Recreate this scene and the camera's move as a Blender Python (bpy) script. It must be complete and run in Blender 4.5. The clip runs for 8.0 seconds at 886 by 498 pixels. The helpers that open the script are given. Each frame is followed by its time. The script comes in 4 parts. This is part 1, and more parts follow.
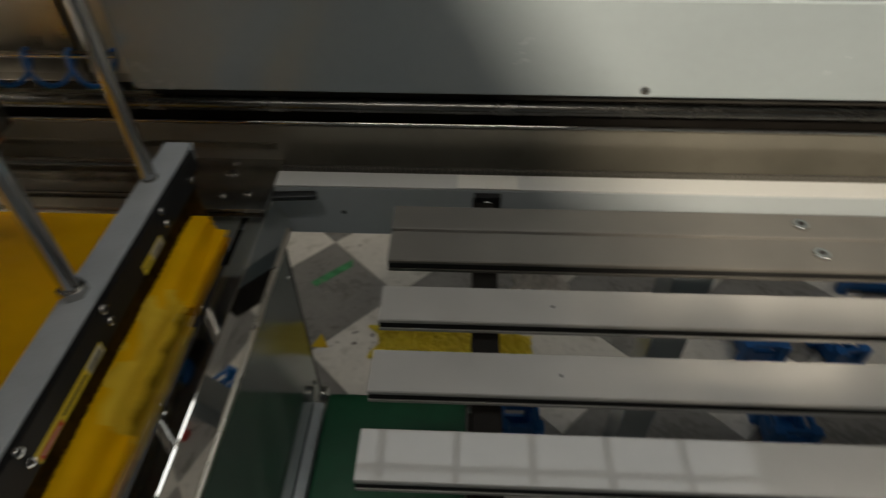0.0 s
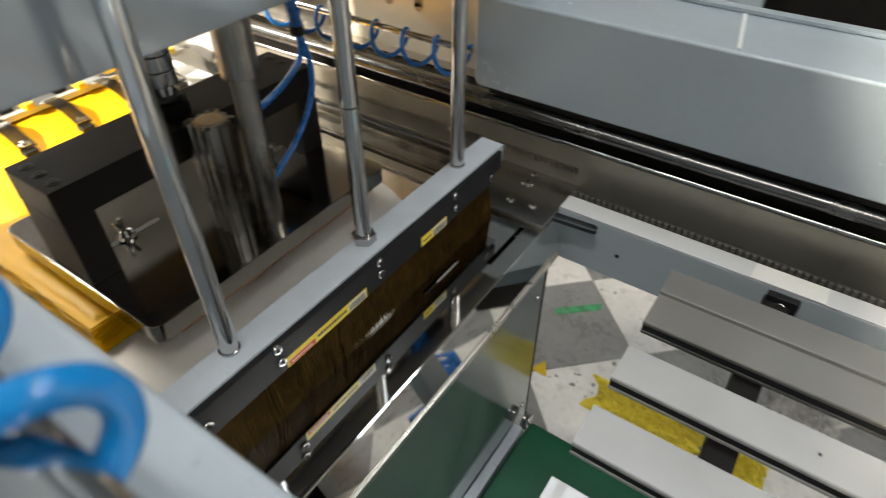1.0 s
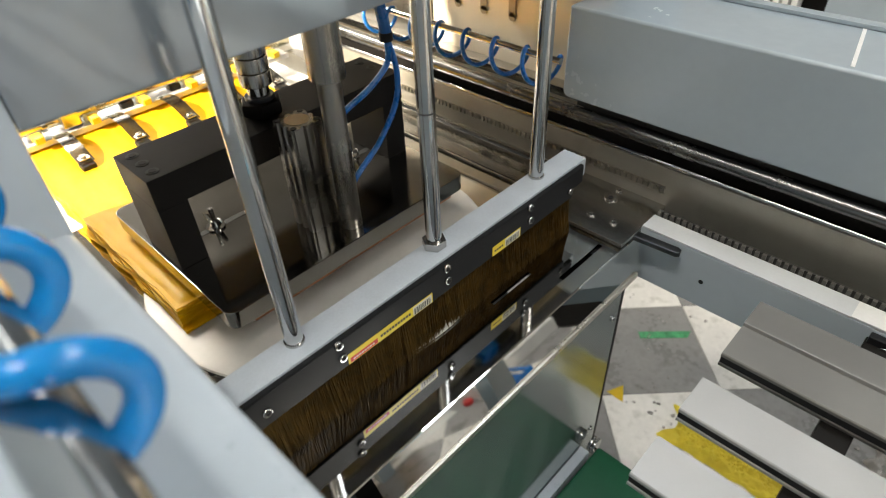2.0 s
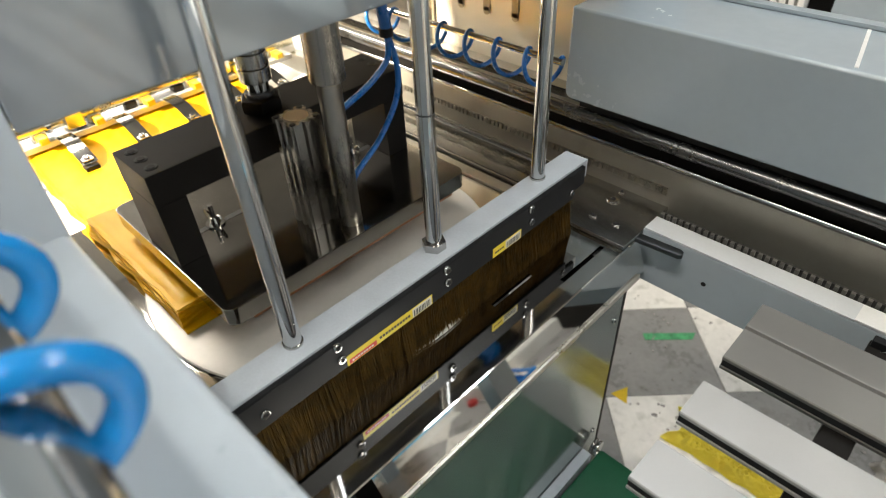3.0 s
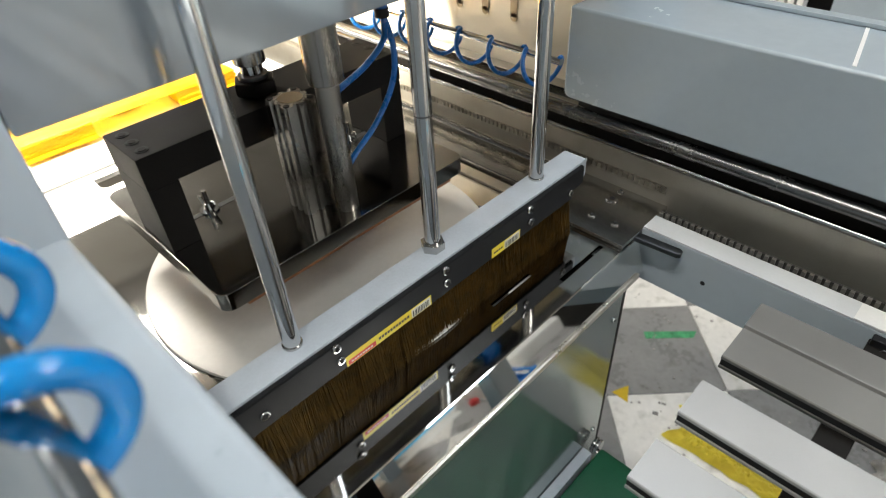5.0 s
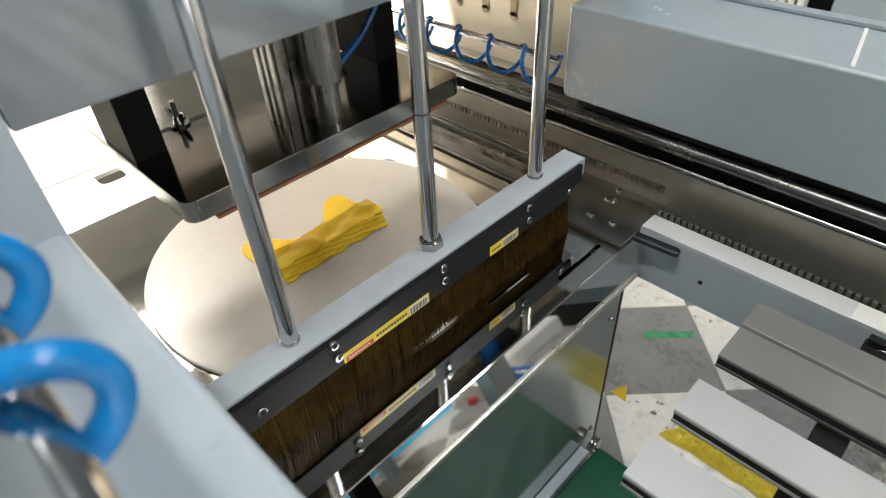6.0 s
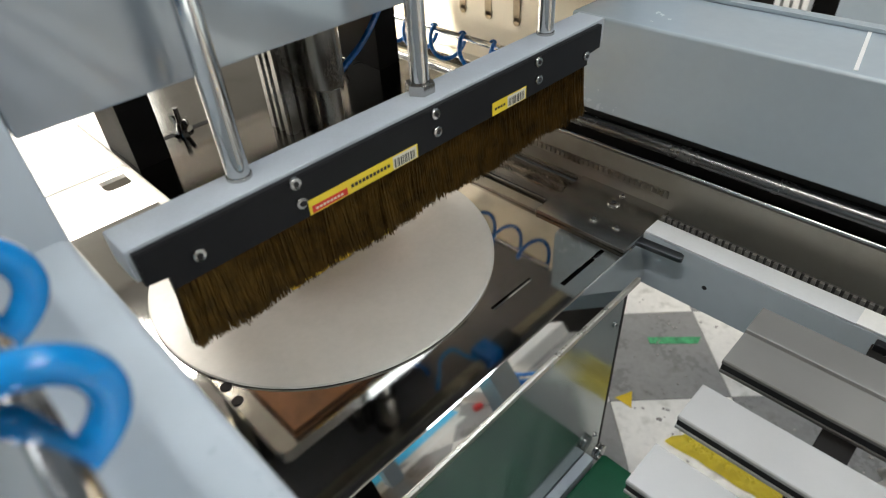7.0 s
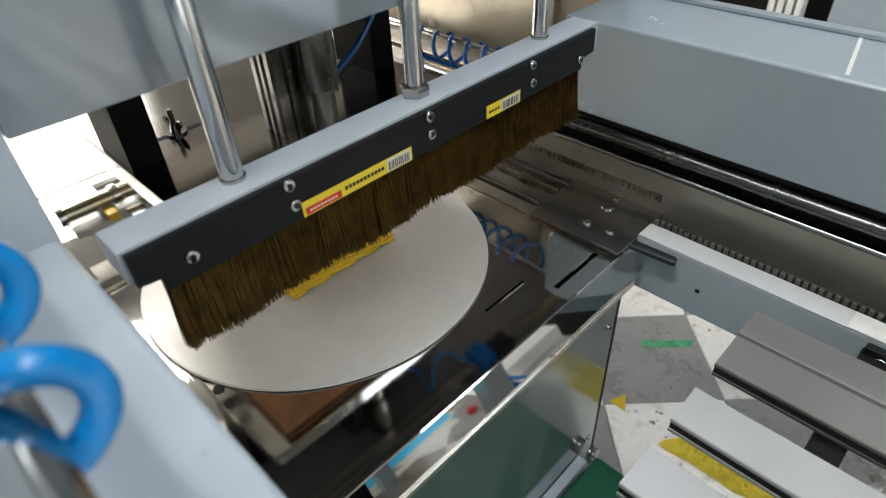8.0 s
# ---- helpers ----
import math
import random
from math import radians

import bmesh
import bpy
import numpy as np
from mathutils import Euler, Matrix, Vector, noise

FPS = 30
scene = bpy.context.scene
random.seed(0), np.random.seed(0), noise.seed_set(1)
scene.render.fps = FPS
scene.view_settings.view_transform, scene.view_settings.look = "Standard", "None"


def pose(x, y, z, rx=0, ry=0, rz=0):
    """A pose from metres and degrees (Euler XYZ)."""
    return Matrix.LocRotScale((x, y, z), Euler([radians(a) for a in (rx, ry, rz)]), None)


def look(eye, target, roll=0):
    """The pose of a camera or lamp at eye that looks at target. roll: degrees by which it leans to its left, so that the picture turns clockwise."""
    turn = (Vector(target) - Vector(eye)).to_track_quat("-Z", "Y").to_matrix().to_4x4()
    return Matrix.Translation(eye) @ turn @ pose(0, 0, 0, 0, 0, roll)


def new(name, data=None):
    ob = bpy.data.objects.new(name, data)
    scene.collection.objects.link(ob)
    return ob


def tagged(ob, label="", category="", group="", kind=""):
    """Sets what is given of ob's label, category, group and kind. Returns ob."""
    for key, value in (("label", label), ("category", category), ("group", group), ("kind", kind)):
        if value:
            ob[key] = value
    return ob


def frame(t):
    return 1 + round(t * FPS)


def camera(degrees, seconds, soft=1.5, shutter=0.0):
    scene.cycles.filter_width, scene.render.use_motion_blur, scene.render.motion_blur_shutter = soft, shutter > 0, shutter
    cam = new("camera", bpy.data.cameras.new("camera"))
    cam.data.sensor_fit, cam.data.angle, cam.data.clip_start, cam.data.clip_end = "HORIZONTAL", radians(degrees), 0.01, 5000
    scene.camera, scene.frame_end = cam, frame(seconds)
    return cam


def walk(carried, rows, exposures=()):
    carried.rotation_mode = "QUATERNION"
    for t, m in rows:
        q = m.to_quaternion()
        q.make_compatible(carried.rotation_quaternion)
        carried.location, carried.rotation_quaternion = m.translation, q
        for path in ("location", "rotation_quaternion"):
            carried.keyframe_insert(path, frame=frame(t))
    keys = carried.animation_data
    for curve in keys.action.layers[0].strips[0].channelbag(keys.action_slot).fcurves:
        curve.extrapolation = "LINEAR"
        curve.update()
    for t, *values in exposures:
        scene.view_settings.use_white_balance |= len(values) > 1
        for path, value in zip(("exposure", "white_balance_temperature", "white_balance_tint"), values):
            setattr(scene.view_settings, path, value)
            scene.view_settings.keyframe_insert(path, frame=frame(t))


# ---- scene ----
# ---- camera -------------------------------------------------------------
cam = camera(72.4, 8.0, soft=1.2, shutter=0.4)
cam.data.dof.use_dof = True
cam.data.dof.focus_distance = 0.85
cam.data.dof.aperture_fstop = 4.8

PATH = [
    (0, (0.438, -0.23, 1.737), (0.375, 1.223, 0.364), -0.3),
    (0.5, (0.411, -0.216, 1.741), (-0.131, 1.173, 0.408), -1.3),
    (1, (0.423, -0.219, 1.728), (-0.438, 1.034, 0.428), 0.0),
    (1.5, (0.435, -0.21, 1.724), (-0.632, 0.902, 0.449), -1.9),
    (3, (0.446, -0.193, 1.724), (-0.671, 0.876, 0.455), -3.2),
    (3.5, (0.446, -0.192, 1.722), (-0.671, 0.871, 0.449), -3.1),
    (4, (0.446, -0.191, 1.722), (-0.654, 0.875, 0.436), -3.1),
    (4.5, (0.447, -0.19, 1.727), (-0.672, 0.873, 0.455), -3.7),
    (6, (0.452, -0.19, 1.726), (-0.666, 0.872, 0.452), -3.3),
    (6.5, (0.454, -0.189, 1.729), (-0.683, 0.865, 0.466), -3.9),
    (7, (0.455, -0.187, 1.725), (-0.684, 0.872, 0.467), -3.8),
    (7.5, (0.454, -0.188, 1.726), (-0.68, 0.878, 0.47), -3.6),
    (8, (0.456, -0.187, 1.725), (-0.674, 0.889, 0.474), -3.2),
]
EXPOSURES = [(0, -2.28, 7250, 10), (0.5, -1.05, 7050, 10), (1.0, -0.48, 6550, 10), (1.5, -0.24, 6600, 10), (3.5, -0.1, 6750, 10), (4.0, -0.1, 6500, 10), (4.5, -0.1, 6400, 10), (6, -0.18, 6450, 10), (8, -0.26, 6200, 10)]
walk(cam, [(t, look(eye, target, roll)) for t, eye, target, roll in PATH], EXPOSURES)

# ---- world and lights ---------------------------------------------------
world = bpy.data.worlds.new("world")
scene.world = world
world.use_nodes = True
wt = world.node_tree
sky = wt.nodes.new("ShaderNodeTexSky")
sky.sky_type, sky.sun_disc = "NISHITA", False
sky.sun_elevation, sky.sun_rotation = radians(40), radians(-90)
wt.links.new(sky.outputs[0], wt.nodes["Background"].inputs[0])
wt.nodes["Background"].inputs[1].default_value = 0.1

FLOOR = 0.121          # height of the floor
TOP = 1.105            # height of the steel table top
ROOM = (-4.5, 6.0, -4.0, 5.5, 4.0)   # x0, x1, y0, y1, ceiling height


def area(name, eye, target, sx, sy, watts, color):
    d = bpy.data.lights.new(name, "AREA")
    d.shape, d.size, d.size_y, d.energy, d.color = "RECTANGLE", sx, sy, watts, color
    ob = new(name, d)
    ob.matrix_world = look(eye, target)
    return ob


# fill daylight in the openings of two windows added out of view
area("window_light_west", (-4.38, -0.4, 2.5), (-0.6, 0.3, 1.1), 3.4, 1.4, 85, (1.0, 0.95, 0.86))
area("window_light_east", (5.85, 1.2, 2.4), (0.6, 0.4, 1.1), 3.0, 1.8, 6, (0.95, 0.97, 1.0))
# two bright work lamps high behind the gantry
LAMPS = [((-1.16, -2.6, 3.72), (-0.26, -0.2, 1.1), 1900, (1.0, 0.90, 0.74), 0.36), ((-2.75, 0.14, 3.60), (-0.4, 0.2, 1.1), 250, (1.0, 0.92, 0.80), 0.84)]
for (lx, ly, lz), aim, watts, tone, wide in LAMPS:
    d = bpy.data.lights.new("work_light", "AREA")
    d.shape, d.size, d.energy, d.color = "DISK", wide, watts, tone
    new("work_light", d).matrix_world = look((lx, ly, lz - 0.02), aim)
SKYLIGHT = (-0.5, 2.3, 1.20, 1.84)   # x0, x1, y0, y1 in the ceiling
area("skylight_light", (0.9, 1.52, 4.06), (0.9, 1.52, 0), 2.75, 0.62, 58, (0.88, 0.95, 1.0))
# fill tubes added under the ceiling, out of view, to brighten slats and floor
FILL_TUBES = [(0.40, -0.66), (2.45, 0.92)]
for k, (lx, ly) in enumerate(FILL_TUBES):
    area("fill_tube_light", (lx, ly, 3.52), (lx, ly, 0), 1.25, 0.16, 29 if k == 0 else 42, (1.0, 0.97, 0.90))


# ---- materials ----------------------------------------------------------
def mat(name, color, rough=0.5, metal=0.0, vary=0.06, scale=14.0, bump=0.0, bump_scale=120.0, rough_vary=0.08,
        coat=0.0, stretch=None, emit=0.0, transmit=0.0, ior=1.45, spots=0.0, per_object=0.0):
    """A procedural surface: base colour with stains at one scale and grain at another, uneven gloss and fine relief."""
    m = bpy.data.materials.new(name)
    m.use_nodes = True
    nt = m.node_tree
    n, l = nt.nodes, nt.links
    b = n["Principled BSDF"]
    tc = n.new("ShaderNodeTexCoord")
    mp = n.new("ShaderNodeMapping")
    l.new(tc.outputs["Object"], mp.inputs[0])
    if stretch:
        mp.inputs["Scale"].default_value = stretch
    big = n.new("ShaderNodeTexNoise")
    big.inputs["Scale"].default_value, big.inputs["Detail"].default_value = scale, 5
    fine = n.new("ShaderNodeTexNoise")
    fine.inputs["Scale"].default_value, fine.inputs["Detail"].default_value = bump_scale, 3
    l.new(tc.outputs["Object"], big.inputs[0])
    l.new(mp.outputs[0], fine.inputs[0])
    add = n.new("ShaderNodeMath")
    add.operation = "MULTIPLY_ADD"
    add.inputs[1].default_value = 0.45
    l.new(fine.outputs[0], add.inputs[0])
    l.new(big.outputs[0], add.inputs[2])
    last = add.outputs[0]
    if per_object:
        info = n.new("ShaderNodeObjectInfo")
        po = n.new("ShaderNodeMath")
        po.operation = "MULTIPLY_ADD"
        po.inputs[1].default_value = per_object
        l.new(info.outputs["Random"], po.inputs[0])
        l.new(last, po.inputs[2])
        last = po.outputs[0]
    ramp = n.new("ShaderNodeValToRGB")
    lo = [max(0.0, c * (1 - 2.2 * vary)) for c in color]
    hi = [min(1.0, c * (1 + 1.6 * vary)) for c in color]
    ramp.color_ramp.elements[0].position, ramp.color_ramp.elements[1].position = 0.45, 1.0
    ramp.color_ramp.elements[0].color, ramp.color_ramp.elements[1].color = (*lo, 1), (*hi, 1)
    l.new(last, ramp.inputs[0])
    col = ramp.outputs[0]
    if spots:
        sp = n.new("ShaderNodeTexNoise")
        sp.inputs["Scale"].default_value, sp.inputs["Detail"].default_value = scale * 2.3, 8
        l.new(tc.outputs["Object"], sp.inputs[0])
        sr = n.new("ShaderNodeValToRGB")
        sr.color_ramp.elements[0].position, sr.color_ramp.elements[1].position = 0.55, 0.72
        l.new(sp.outputs[0], sr.inputs[0])
        mx = n.new("ShaderNodeMixRGB")
        mx.blend_type = "MULTIPLY"
        mx.inputs[2].default_value = (1 - spots, 1 - spots, 1 - spots * 1.1, 1)
        l.new(sr.outputs[0], mx.inputs[0])
        l.new(col, mx.inputs[1])
        col = mx.outputs[0]
    l.new(col, b.inputs["Base Color"])
    b.inputs["Metallic"].default_value = metal
    mr = n.new("ShaderNodeMapRange")
    mr.inputs["To Min"].default_value = max(0.02, rough - rough_vary)
    mr.inputs["To Max"].default_value = min(1.0, rough + rough_vary)
    mr.inputs["From Min"].default_value, mr.inputs["From Max"].default_value = 0.4, 1.05
    l.new(add.outputs[0], mr.inputs[0])
    l.new(mr.outputs[0], b.inputs["Roughness"])
    b.inputs["Coat Weight"].default_value = coat
    b.inputs["IOR"].default_value = ior
    b.inputs["Transmission Weight"].default_value = transmit
    if emit:
        b.inputs["Emission Color"].default_value = (*color, 1)
        b.inputs["Emission Strength"].default_value = emit
    if bump:
        bp = n.new("ShaderNodeBump")
        bp.inputs["Strength"].default_value, bp.inputs["Distance"].default_value = bump, 0.002
        l.new(fine.outputs[0], bp.inputs["Height"])
        l.new(bp.outputs[0], b.inputs["Normal"])
    return m


BEAM_PAINT = mat("beam_paint", (0.27, 0.305, 0.34), 0.15, 0.3, 0.07, 5, 0.022, 18, 0.10, coat=0.5)
GREY = mat("grey_paint", (0.36, 0.425, 0.475), 0.24, 0, 0.025, 5, 0.006, 60, 0.05, coat=0.7, ior=1.7)
GREY_SATIN = mat("grey_satin_paint", (0.46, 0.52, 0.575), 0.30, 0, 0.025, 5, 0.008, 50, 0.05, coat=0.3)
BAR_PAINT = mat("bar_paint", (0.40, 0.44, 0.485), 0.36, 0, 0.05, 20, 0.05, 300, 0.06)
WHITE = mat("white_paint", (0.78, 0.78, 0.76), 0.35, 0, 0.03, 6, 0.03, 200, 0.06)
LIP_STEEL = mat("bright_polished_steel", (0.86, 0.85, 0.82), 0.03, 1, 0.03, 7, 0.0, 90, 0.012, stretch=(1, 14, 14), spots=0.05)
MIRROR = mat("polished_steel", (0.62, 0.61, 0.585), 0.045, 1, 0.04, 7, 0.006, 90, 0.02, stretch=(1, 14, 14), spots=0.08)
STEEL = mat("stainless_steel", (0.50, 0.49, 0.47), 0.22, 1, 0.06, 9, 0.02, 160, 0.06, stretch=(1, 18, 18), spots=0.12)
PRESS_STEEL = mat("press_plate_steel", (0.38, 0.37, 0.345), 0.10, 1, 0.06, 9, 0.02, 130, 0.03, stretch=(14, 1, 14), spots=0.10)
DULL = mat("dull_steel", (0.42, 0.395, 0.34), 0.30, 1, 0.08, 9, 0.02, 160, 0.08, stretch=(1, 18, 18), spots=0.15)
CHROME = mat("chrome", (0.56, 0.56, 0.555), 0.08, 1, 0.04, 12, 0.006, 200, 0.03, stretch=(30, 30, 2))
ALU = mat("anodised_slat", (0.44, 0.44, 0.437), 0.34, 0.15, 0.045, 8, 0.015, 240, 0.07, coat=0.7, stretch=(1, 20, 20))
ALU_DARK = mat("brushed_aluminium", (0.19, 0.183, 0.172), 0.40, 0.35, 0.07, 8, 0.02, 240, 0.07, coat=0.1, stretch=(1, 20, 20))
CYL_ALU = mat("cylinder_aluminium", (0.36, 0.34, 0.31), 0.28, 1, 0.05, 10, 0.02, 200, 0.05, stretch=(20, 20, 1))
BLACK = mat("black_anodising", (0.011, 0.0098, 0.009), 0.55, 0, 0.12, 16, 0.03, 320, 0.06, ior=1.22)
BLACK_PLASTIC = mat("black_plastic", (0.012, 0.0125, 0.014), 0.48, 0, 0.10, 20, 0.03, 300, 0.06, ior=1.28)
# near-black, mainly for holes and recesses, with their shade in the colour
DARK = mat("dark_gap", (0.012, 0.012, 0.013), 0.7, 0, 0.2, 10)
NYLON = mat("white_nylon", (0.46, 0.445, 0.41), 0.37, 0, 0.035, 9, 0.01, 110, 0.05, spots=0.05)
WOOD = mat("plywood", (0.36, 0.17, 0.085), 0.6, 0, 0.16, 20, 0.12, 80, 0.08, stretch=(20, 2, 20), spots=0.2)
BRISTLE = mat("brown_bristle", (0.078, 0.045, 0.011), 0.5, 0, 0.35, 60, 0.1, 300, 0.1, ior=1.2)
HOSE = mat("blue_hose", (0.003, 0.21, 0.56), 0.22, 0, 0.06, 30, 0.0, 200, 0.05, coat=0.2)
HOSE_DARK = mat("dark_blue_hose", (0.006, 0.11, 0.38), 0.28, 0, 0.06, 30, 0.0, 200, 0.05)
BELT = mat("green_belt", (0.010, 0.10, 0.05), 0.42, 0, 0.10, 14, 0.25, 420, 0.08)
BLUE_PLASTIC = mat("blue_plastic", (0.008, 0.13, 0.42), 0.4, 0, 0.10, 12, 0.05, 150, 0.08, spots=0.2)
BLUE_STRIP = mat("blue_strip", (0.03, 0.55, 0.95), 0.35, 0, 0.03, 20)
CONCRETE = mat("wall_plaster", (0.20, 0.20, 0.197), 0.8, 0, 0.06, 2, 0.2, 40, 0.05)
CEIL = mat("ceiling_paint", (0.22, 0.22, 0.22), 0.85, 0, 0.05, 2, 0.1, 40, 0.05)
TILE_WHITE = mat("light_floor_tile", (0.74, 0.72, 0.68), 0.32, 0, 0.07, 7, 0.10, 60, 0.12, spots=0.30, per_object=0.12)
TILE_DARK = mat("dark_floor_tile", (0.26, 0.255, 0.25), 0.30, 0, 0.10, 7, 0.10, 60, 0.12, spots=0.25, per_object=0.12)
GROUT = mat("grout", (0.12, 0.115, 0.11), 0.9, 0, 0.1, 20)
TAPE_GREEN = mat("green_tape", (0.08, 0.36, 0.16), 0.5, 0, 0.2, 40, spots=0.5)
YELLOW_MARK = mat("yellow_mark", (0.62, 0.42, 0.02), 0.45, 0, 0.06, 30)
LABEL_YELLOW = mat("label_yellow", (0.80, 0.62, 0.04), 0.35, 0, 0.03, 40)
LABEL_RED = mat("label_red", (0.62, 0.035, 0.02), 0.35, 0, 0.03, 40)
LABEL_WHITE = mat("label_white", (0.70, 0.68, 0.58), 0.4, 0, 0.03, 40)
INK = mat("ink", (0.02, 0.02, 0.025), 0.5, 0, 0.03, 40)
RED = mat("red_plastic", (0.6, 0.02, 0.02), 0.35)
LAMP_GLOW = mat("tube_diffuser", (1.0, 1.0, 1.0), 0.5, 0, 0, emit=6.0)
WINDOW_GLOW = mat("added_daylight", (0.95, 0.98, 1.0), 0.5, 0, 0, emit=1.2)


def film_material(name, color, through_color, share=0.34):
    m = bpy.data.materials.new(name)
    m.use_nodes = True
    nt = m.node_tree
    n, l = nt.nodes, nt.links
    b = n["Principled BSDF"]
    out = n["Material Output"]
    tc = n.new("ShaderNodeTexCoord")
    ns = n.new("ShaderNodeTexNoise")
    ns.inputs["Scale"].default_value, ns.inputs["Detail"].default_value = 16, 6
    l.new(tc.outputs["Object"], ns.inputs[0])
    rp = n.new("ShaderNodeValToRGB")
    rp.color_ramp.elements[0].position, rp.color_ramp.elements[1].position = 0.3, 0.75
    rp.color_ramp.elements[0].color = (*[c * 0.85 for c in color], 1)
    rp.color_ramp.elements[1].color = (*[min(1, c * 1.1) for c in color], 1)
    l.new(ns.outputs[0], rp.inputs[0])
    l.new(rp.outputs[0], b.inputs["Base Color"])
    b.inputs["Roughness"].default_value, b.inputs["IOR"].default_value = 0.36, 1.25
    wr = n.new("ShaderNodeTexNoise")
    wr.inputs["Scale"].default_value, wr.inputs["Detail"].default_value = 38, 4
    mp = n.new("ShaderNodeMapping")
    mp.inputs["Scale"].default_value = (0.5, 1.6, 1)
    l.new(tc.outputs["Object"], mp.inputs[0])
    l.new(mp.outputs[0], wr.inputs[0])
    bp = n.new("ShaderNodeBump")
    bp.inputs["Strength"].default_value, bp.inputs["Distance"].default_value = 0.18, 0.005
    l.new(wr.outputs[0], bp.inputs["Height"])
    l.new(bp.outputs[0], b.inputs["Normal"])
    tr = n.new("ShaderNodeBsdfTranslucent")
    tr.inputs[0].default_value = (*through_color, 1)
    mix = n.new("ShaderNodeMixShader")
    mix.inputs[0].default_value = share
    l.new(b.outputs[0], mix.inputs[1])
    l.new(tr.outputs[0], mix.inputs[2])
    l.new(mix.outputs[0], out.inputs[0])
    return m


FILM = film_material("yellow_film", (0.96, 0.57, 0.012), (1.0, 0.66, 0.04))
FILM_OFFCUT = film_material("offcut_film", (0.95, 0.69, 0.07), (1.0, 0.84, 0.18))
FILM_PALE = film_material("pale_yellow_film", (0.99, 0.82, 0.13), (1.0, 0.88, 0.25), 0.22)


# ---- mesh helpers -------------------------------------------------------
def box(bm, x0, x1, y0, y1, z0, z1, bevel=0.0, seg=2):
    m = Matrix.LocRotScale(((x0 + x1) / 2, (y0 + y1) / 2, (z0 + z1) / 2), None, (abs(x1 - x0), abs(y1 - y0), abs(z1 - z0)))
    r = bmesh.ops.create_cube(bm, size=1.0, matrix=m)
    if bevel:
        edges = list({e for v in r["verts"] for e in v.link_edges})
        bmesh.ops.bevel(bm, geom=edges, offset=bevel, segments=seg, affect="EDGES", profile=0.5)
    return bm


def rod(bm, a, b, r, seg=24, bevel=0.0, r2=None):
    a, b = Vector(a), Vector(b)
    m = Matrix.Translation((a + b) / 2) @ (b - a).to_track_quat("Z", "Y").to_matrix().to_4x4()
    res = bmesh.ops.create_cone(bm, cap_ends=True, segments=seg, radius1=r, radius2=r if r2 is None else r2, depth=(b - a).length, matrix=m)
    if bevel:
        caps = {f for v in res["verts"] for f in v.link_faces if len(f.verts) > 4}
        bmesh.ops.bevel(bm, geom=list({e for f in caps for e in f.edges}), offset=bevel, segments=2, affect="EDGES", profile=0.5)
    return bm


def prism(bm, outline, z0, z1, bevel=0.0):
    """An outline of (x, y) pulled up from z0 to z1."""
    low = [bm.verts.new((x, y, z0)) for x, y in outline]
    f = bm.faces.new(low)
    r = bmesh.ops.extrude_face_region(bm, geom=[f])
    up = [v for v in r["geom"] if isinstance(v, bmesh.types.BMVert)]
    bmesh.ops.translate(bm, verts=up, vec=(0, 0, z1 - z0))
    bmesh.ops.recalc_face_normals(bm, faces=bm.faces[:])
    if bevel:
        edges = [e for e in bm.edges if abs(e.verts[0].co.z - e.verts[1].co.z) < 1e-6]
        bmesh.ops.bevel(bm, geom=edges, offset=bevel, segments=2, affect="EDGES", profile=0.5)
    return bm


def profile_x(bm, outline, x0, x1):
    """An outline of (y, z) drawn out along x."""
    a = [bm.verts.new((x0, y, z)) for y, z in outline]
    b = [bm.verts.new((x1, y, z)) for y, z in outline]
    n = len(outline)
    for i in range(n):
        bm.faces.new((a[i], a[(i + 1) % n], b[(i + 1) % n], b[i]))
    bm.faces.new(a)
    bm.faces.new(b)
    bmesh.ops.recalc_face_normals(bm, faces=bm.faces[:])
    return bm


def pipe(bm, points, r, seg=10, closed=False):
    """A round tube along a run of points."""
    pts = [Vector(p) for p in points]
    rings = []
    n = len(pts)
    up = Vector((0.123, 0.31, 0.94)).normalized()
    for i, p in enumerate(pts):
        t = (pts[min(i + 1, n - 1)] - pts[max(i - 1, 0)]).normalized()
        u = (up - t * up.dot(t)).normalized()
        w = t.cross(u)
        up = u
        rings.append([bm.verts.new(p + r * (math.cos(2 * math.pi * k / seg) * u + math.sin(2 * math.pi * k / seg) * w)) for k in range(seg)])
    for q, s in zip(rings, rings[1:]):
        for k in range(seg):
            bm.faces.new((q[k], q[(k + 1) % seg], s[(k + 1) % seg], s[k]))
    bm.faces.new(rings[0][::-1])
    bm.faces.new(rings[-1])
    return bm


def spline(points, steps=10):
    """Points along a smooth curve through the given ones."""
    p = [Vector(q) for q in points]
    p = [2 * p[0] - p[1]] + p + [2 * p[-1] - p[-2]]
    out = []
    for i in range(1, len(p) - 2):
        for k in range(steps):
            t = k / steps
            a, b, c, d = p[i - 1], p[i], p[i + 1], p[i + 2]
            out.append(0.5 * (2 * b + (c - a) * t + (2 * a - 5 * b + 4 * c - d) * t * t + (3 * b - a - 3 * c + d) * t ** 3))
    return out + [p[-2]]


